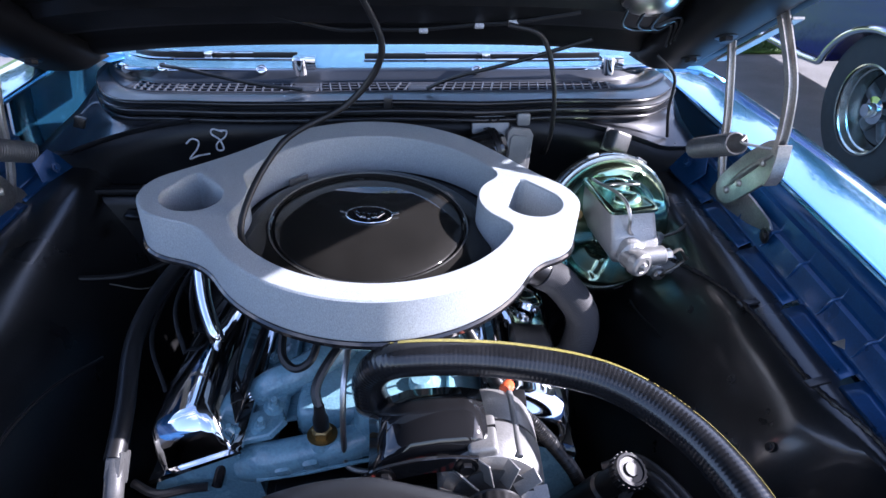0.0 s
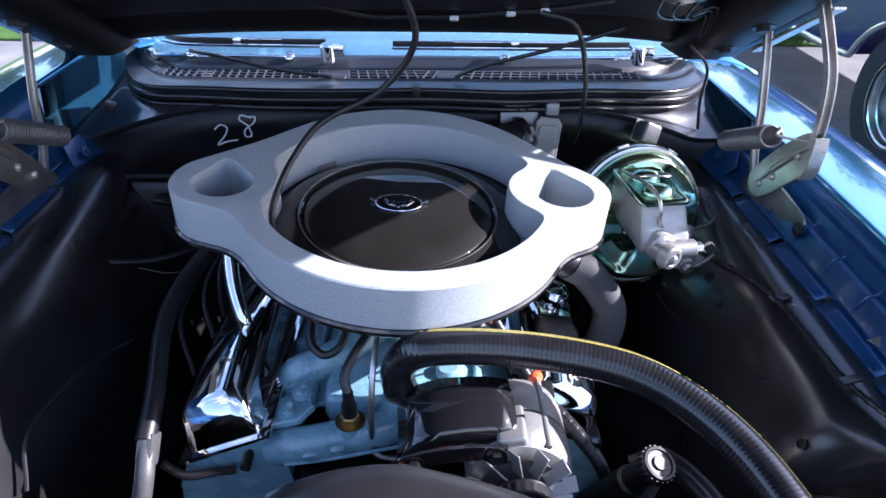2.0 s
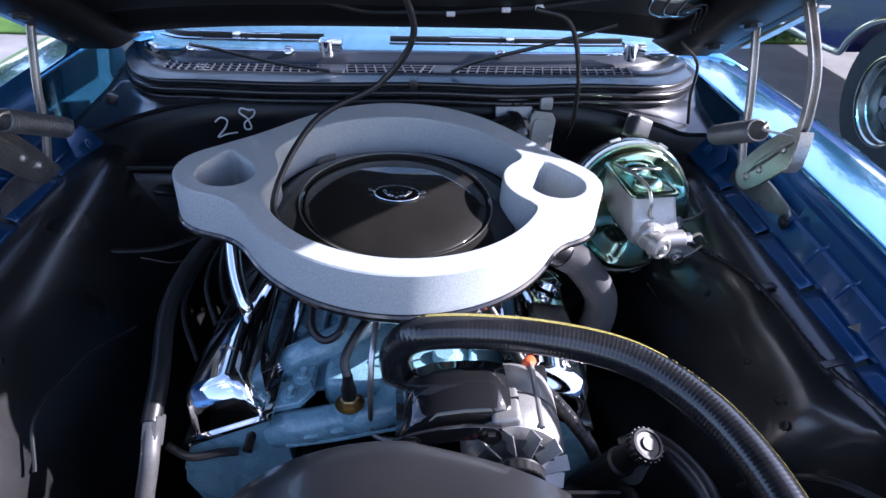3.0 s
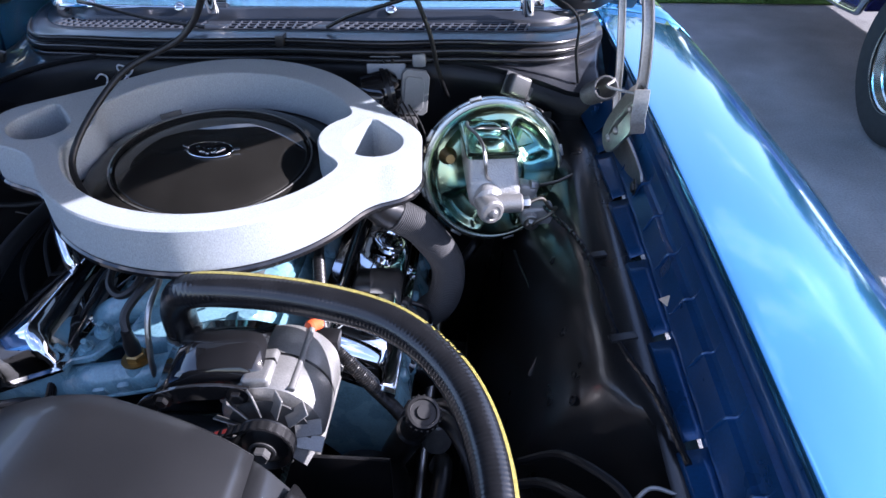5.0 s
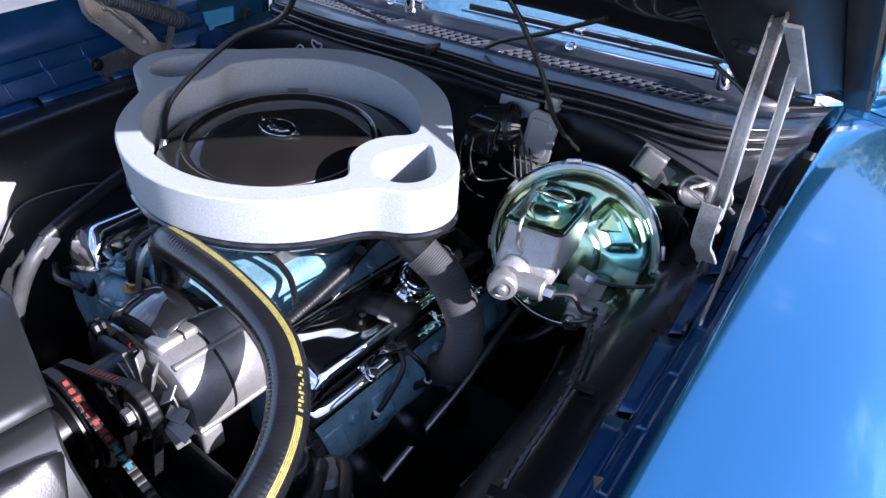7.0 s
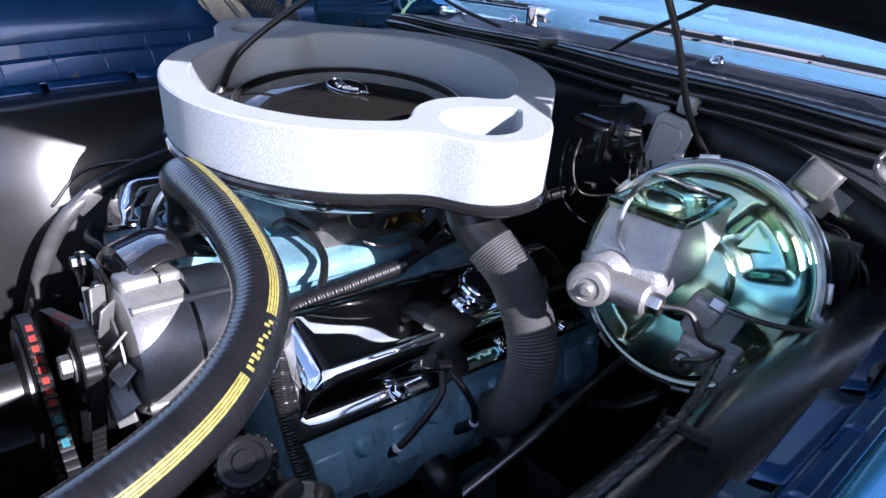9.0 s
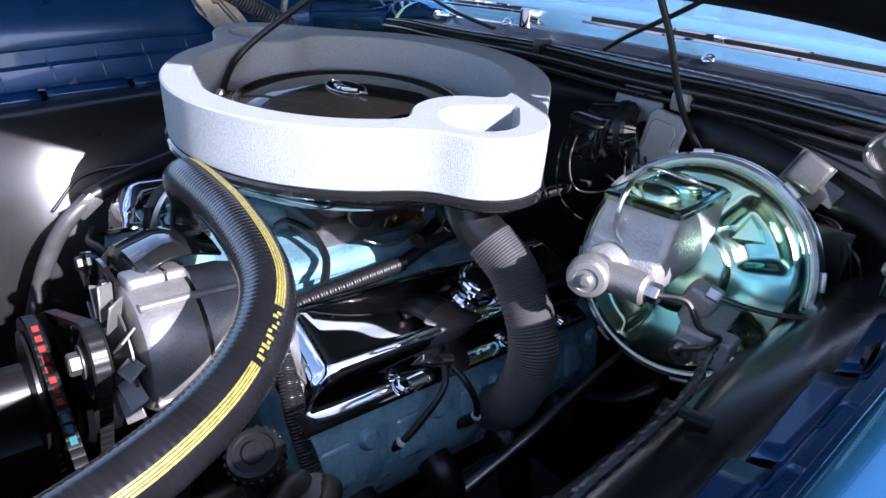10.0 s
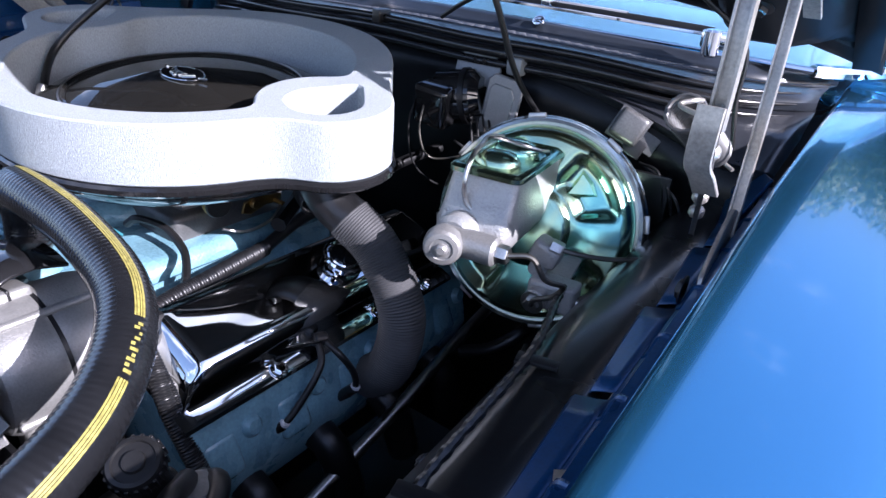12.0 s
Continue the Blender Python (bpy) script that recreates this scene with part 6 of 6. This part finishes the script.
lamp = thing("bonnet_lamp", on_hood(0.467, 0.228, -0.01), "round grey under-bonnet lamp with wires", "lamp")
part("bowl", lathe([(0.045, 0), (0.046, 0.008), (0.038, 0.018), (0.02, 0.026), (0, 0.028)], 32), STEEL, lamp, m=frame_z(on_hood(0.467, 0.228, 0.010), -HN))
part("rim", lathe([(0.044, 0.0), (0.049, 0.003), (0.047, 0.009), (0.044, 0.009)], 32), STEEL, lamp, m=frame_z(on_hood(0.467, 0.228, 0.010), -HN))
for k in range(3):
    wire("lamp_wire", [on_hood(0.425 + 0.03 * k, 0.235, -0.012), on_hood(0.43 + 0.024 * k, 0.195, -0.026), on_hood(0.475 + 0.012 * k, 0.165, -0.024), on_hood(0.53, 0.185 - 0.02 * k, -0.010), on_hood(0.545, 0.12 - 0.02 * k, -0.03)], 0.0026, RUBBER, "black wire looped under the bonnet lamp", "wire", "lamp wires")
wire("bonnet_loom", [on_hood(x, v, w) for x, v, w in ((-0.18, 0.21, 0.0), (-0.06, 0.105, -0.004), (0.03, 0.098, -0.004), (0.103, 0.106, -0.006), (0.199, 0.134, -0.006), (0.255, 0.152, -0.008), (0.36, 0.20, -0.006))], 0.0038, RUBBER, "black wire clipped across the bonnet underside", "wire", "")
for x, v in ((0.103, 0.106), (0.199, 0.134), (0.255, 0.152)):
    c = thing("wire_clip", on_hood(x, v, -0.006), "small pale plastic wire clip", "clip", "wire clips")
    part("strap", moved(box(0.016, 0.012, 0.007, 0.002), HM @ pose(-x, v, -0.009)), WHITE, c)
wire("hanging_wire", [on_hood(0.535, 0.06, -0.04), (0.555, 1.235, 1.22), (0.56, 1.245, 1.15), (0.57, 1.25, 1.09)], 0.0032, RUBBER, "twisted black wire hanging at the cowl corner")

for side in (1, -1):
    b = thing("fender_brace", (side * 0.62, 1.25, 1.1), "blue sheet metal brace at the cowl corner", "bracket", "fender braces")
    part("web", plate([[(-0.05, -0.03), (0.03, -0.04), (0.05, 0.0), (0.02, 0.04), (-0.03, 0.03)]], 0, 0.003, 0.001), JAMB_SHADED, b, m=frame_z((side * (0.61 if side > 0 else 0.66), 1.20, 1.05), (-side * 0.8, -0.2, 0.55)))
    if side < 0:
        part("tab", moved(box(0.022, 0.016, 0.022, 0.004), pose(side * 0.615, 1.262, 1.125, 0, 20, 10)), SATIN, b)
    part("bolt", hexbolt((side * (0.60 if side > 0 else 0.65), 1.195, 1.057), (-side * 0.8, -0.2, 0.55), 0.007, 0.006), JAMB_SHADED, b)


# ---- neighbouring car ----
NX, NY = 2.20, 2.89
nc = thing("parked_car", (NX + 0.9, NY + 1, 0), "dark indigo classic car on polished mag wheels", "car")
A0 = 0.36
arch = [(NY + 0.435 * math.cos(a), 0.345 + 0.365 * math.sin(a)) for a in span(A0, math.pi - A0, 24)]
sidep = [(NY - 0.95, 0.47), (NY - 0.55, 0.46)] + arch[::-1] + [(NY + 0.55, 0.46), (NY + 2.4, 0.44), (NY + 2.6, 0.55), (NY + 2.6, 0.86), (NY + 0.9, 0.92), (NY - 0.6, 0.94), (NY - 1.0, 0.88), (NY - 1.05, 0.6)]
TO_SIDE = Matrix(((0, 0, 1, 0), (1, 0, 0, 0), (0, 1, 0, 0), (0, 0, 0, 1)))
part("body_side", plate([sidep], 0, 0.16, 0.02), INDIGO, nc, m=Matrix.Translation((NX - 0.06, 0, 0)) @ TO_SIDE)
part("body", moved(box(1.6, 3.5, 0.46, 0.12, 4), pose(NX + 0.88, NY + 0.75, 0.73)), INDIGO, nc)
part("cabin", moved(box(1.35, 1.6, 0.45, 0.15, 4, 0.8), pose(NX + 0.88, NY + 1.9, 1.10)), INDIGO, nc)
part("arch_trim", tube([(NX - 0.068, y, z) for y, z in [(NY + 0.60, 0.455), (NY + 0.45, 0.465)] + [(NY + 0.44 * math.cos(a), 0.345 + 0.37 * math.sin(a)) for a in span(A0, math.pi - A0, 20)] + [(NY - 0.45, 0.465), (NY - 0.60, 0.455)]], 0.017, 10, 3), CHROME, nc, "chrome wheel arch moulding")
for y0, y1 in ((-0.60, -0.95), (0.60, 2.3)):
    part("sill_trim", tube([(NX - 0.066, NY + y0, 0.455), (NX - 0.066, NY + y1, 0.455)], 0.019, 10, 3), CHROME, nc)
mk = part("marker_lamp", tube([(NX - 0.07, NY - 0.40, 0.66), (NX - 0.07, NY - 0.40, 0.55), (NX - 0.07, NY - 0.72, 0.55), (NX - 0.07, NY - 0.72, 0.66)], 0.012, 8, 1, closed=True, smooth=False), CHROME, nc, "chrome framed side marker lamp")
part("lens", moved(box(0.012, 0.30, 0.10, 0.003), pose(NX - 0.062, NY - 0.56, 0.605)), INDIGO, mk)
whl = part("wheel", lathe([(0.205, -0.10), (0.32, -0.105), (0.347, -0.08), (0.355, -0.05), (0.355, 0.06), (0.347, 0.09), (0.32, 0.105), (0.205, 0.10)], 56), TYRE, nc, "wide black tyre", m=frame_z((NX + 0.06, NY, 0.355), (-1, 0, 0)))
wmx = frame_z((NX + 0.06, NY, 0.355), (-1, 0, 0))
rim = part("rim", lathe([(0.206, 0.110), (0.214, 0.107), (0.212, 0.098), (0.199, 0.090), (0.193, 0.06), (0.186, 0.055), (0.180, 0.01), (0.170, -0.005), (0.165, -0.06)], 56), BRIGHT, whl, "polished deep dish rim", m=wmx)
for k in range(5):
    a = 2 * math.pi * k / 5 + 0.2
    part("spoke", moved(box(0.14, 0.08, 0.036, 0.017, 4, 0.6), wmx @ Matrix.Rotation(a, 4, "Z") @ pose(0.10, 0, 0.01)), DULL, rim)
part("hub", lathe([(0, 0.10), (0.03, 0.098), (0.034, 0.085), (0.036, 0.06), (0.065, 0.055), (0.065, 0.02), (0, 0.02)], 30), CHROME, rim, m=wmx)
part("drum", lathe([(0, 0.0), (0.168, 0.0), (0.17, -0.03), (0, -0.03)], 40), SATIN, rim, m=wmx)
for dy, dx in ((0, 1.62), (2.7, 0.06), (2.7, 1.62)):
    part("wheel", lathe([(0, -0.10), (0.30, -0.105), (0.333, -0.06), (0.333, 0.06), (0.30, 0.105), (0, 0.10)], 40), TYRE, nc, m=frame_z((NX + dx, NY + dy, 0.333), (-1, 0, 0)))

# ---- verge and trees ----
rng = random.Random(4)
bm = bmesh.new()
bmesh.ops.create_grid(bm, x_segments=60, y_segments=30, size=1)
for v in bm.verts:
    v.co = Vector((6 + v.co.x * 30, 23 + v.co.y * 17.8 + 0.25 * noise.noise(Vector((v.co.x * 40, 0, 0))), 0.015 + 0.05 * noise.noise(Vector((v.co.x * 20, v.co.y * 10, 3))) * (v.co.y > -0.95)))
tagged(part("grass_verge", bm, GRASS, solid=0.02), "green grass verge beyond the asphalt", "grass", kind="structure")
verts, faces = [], []
for _ in range(9000):
    x, y = rng.uniform(0.5, 6), 5.2 + abs(rng.gauss(0, 0.6))
    a, h, w = rng.uniform(0, 6.283), rng.uniform(0.04, 0.11), 0.006
    i = len(verts)
    verts += [(x - w * math.cos(a), y - w * math.sin(a), 0.01), (x + w * math.cos(a), y + w * math.sin(a), 0.01), (x + rng.gauss(0, 0.03), y + rng.gauss(0, 0.03), h)]
    faces.append((i, i + 1, i + 2))
me = bpy.data.meshes.new("grass_blades")
me.from_pydata(verts, [], faces)
me.materials.append(GRASS)
tagged(new("grass_blades", me), "short green grass blades along the verge", "grass", kind="stuff")


def tree(x, y, h, seed):
    r = random.Random(seed)
    t = thing("tree", (x, y, 0), "broad leafy green tree for reflections, beyond the car park", "tree", "trees beyond the car park")
    part("trunk", tube([(x, y, 0), (x + 0.1, y, h * 0.2), (x, y + 0.1, h * 0.45), (x + 0.05, y, h * 0.8)], 0.16, 10, 5, rf=lambda s, L: 1.2 - 0.95 * s / L), BARK, t)
    ends = []
    for k in range(9):
        a, z0 = r.uniform(0, 6.283), h * r.uniform(0.25, 0.6)
        e = Vector((x + math.cos(a) * h * r.uniform(0.16, 0.3), y + math.sin(a) * h * r.uniform(0.16, 0.3), z0 + h * r.uniform(0.12, 0.3)))
        part("limb", tube([(x, y, z0), Vector((x, y, z0)).lerp(e, 0.5) + Vector((0, 0, 0.2)), e], 0.06, 7, 4, rf=lambda s, L: 1.1 - 0.9 * s / L), BARK, t)
        ends.append(e)
    ends += [Vector((x, y, h * 0.8)), Vector((x + 0.3, y, h * 0.9)), Vector((x - 0.3, y + 0.2, h * 0.7))]
    vs, fs = [], []
    for e in ends:
        for _ in range(900):
            d = Vector((r.gauss(0, 1), r.gauss(0, 1), r.gauss(0, 0.75))).normalized() * h * 0.15 * r.random() ** 0.45
            c = e + d
            u = Vector((r.gauss(0, 1), r.gauss(0, 1), r.gauss(0, 1))).normalized()
            v = u.orthogonal().normalized()
            s = r.uniform(0.07, 0.15)
            i = len(vs)
            vs += [c - u * s, c + v * s * 0.5, c + u * s, c - v * s * 0.5]
            fs.append((i, i + 1, i + 2, i + 3))
    me = bpy.data.meshes.new("crown")
    me.from_pydata([p - Vector((x, y, 0)) for p in vs], [], fs)
    me.materials.append(LEAF)
    c = new("crown", me)
    c.parent = t


# the last five are unseen, added to darken the sky the cowl reflects
for k, (x, y, h) in enumerate(((2.2, 15, 7.8), (5.5, 15.5, 8.6), (9.0, 16, 7.5), (12.5, 15, 8.2), (-2.0, 17, 7.0), (16.5, 14, 8.0), (-6.5, 18, 7.5), (20.0, 11, 8.0), (14.5, 10.5, 6.6), (3.9, 18, 8.8), (7.3, 18, 9.0), (10.8, 18.5, 9.2), (0.2, 18, 8.4), (-4.2, 18.5, 7.6), (-9.0, 17, 8.0), (-12.0, 15.5, 7.4), (-15.0, 13, 8.0), (-17.5, 10, 7.6), (-19, 6.5, 7.8))):
    tall = 0.38 if -2.5 < x < 3 else 0.27 if x > 11 else 0.17 if x > 3 else 0.24
    tree(x, y, (0.9 + tall * math.hypot(x - 0.7, y - 1.2)) * h / 8.0, 10 + k)

for ob in [o for o in bpy.data.objects if o.parent is None and o.name.split(".")[0] in ("parked_car", "grass_verge", "grass_blades", "tree")]:
    ob.location.z += GROUND_Z
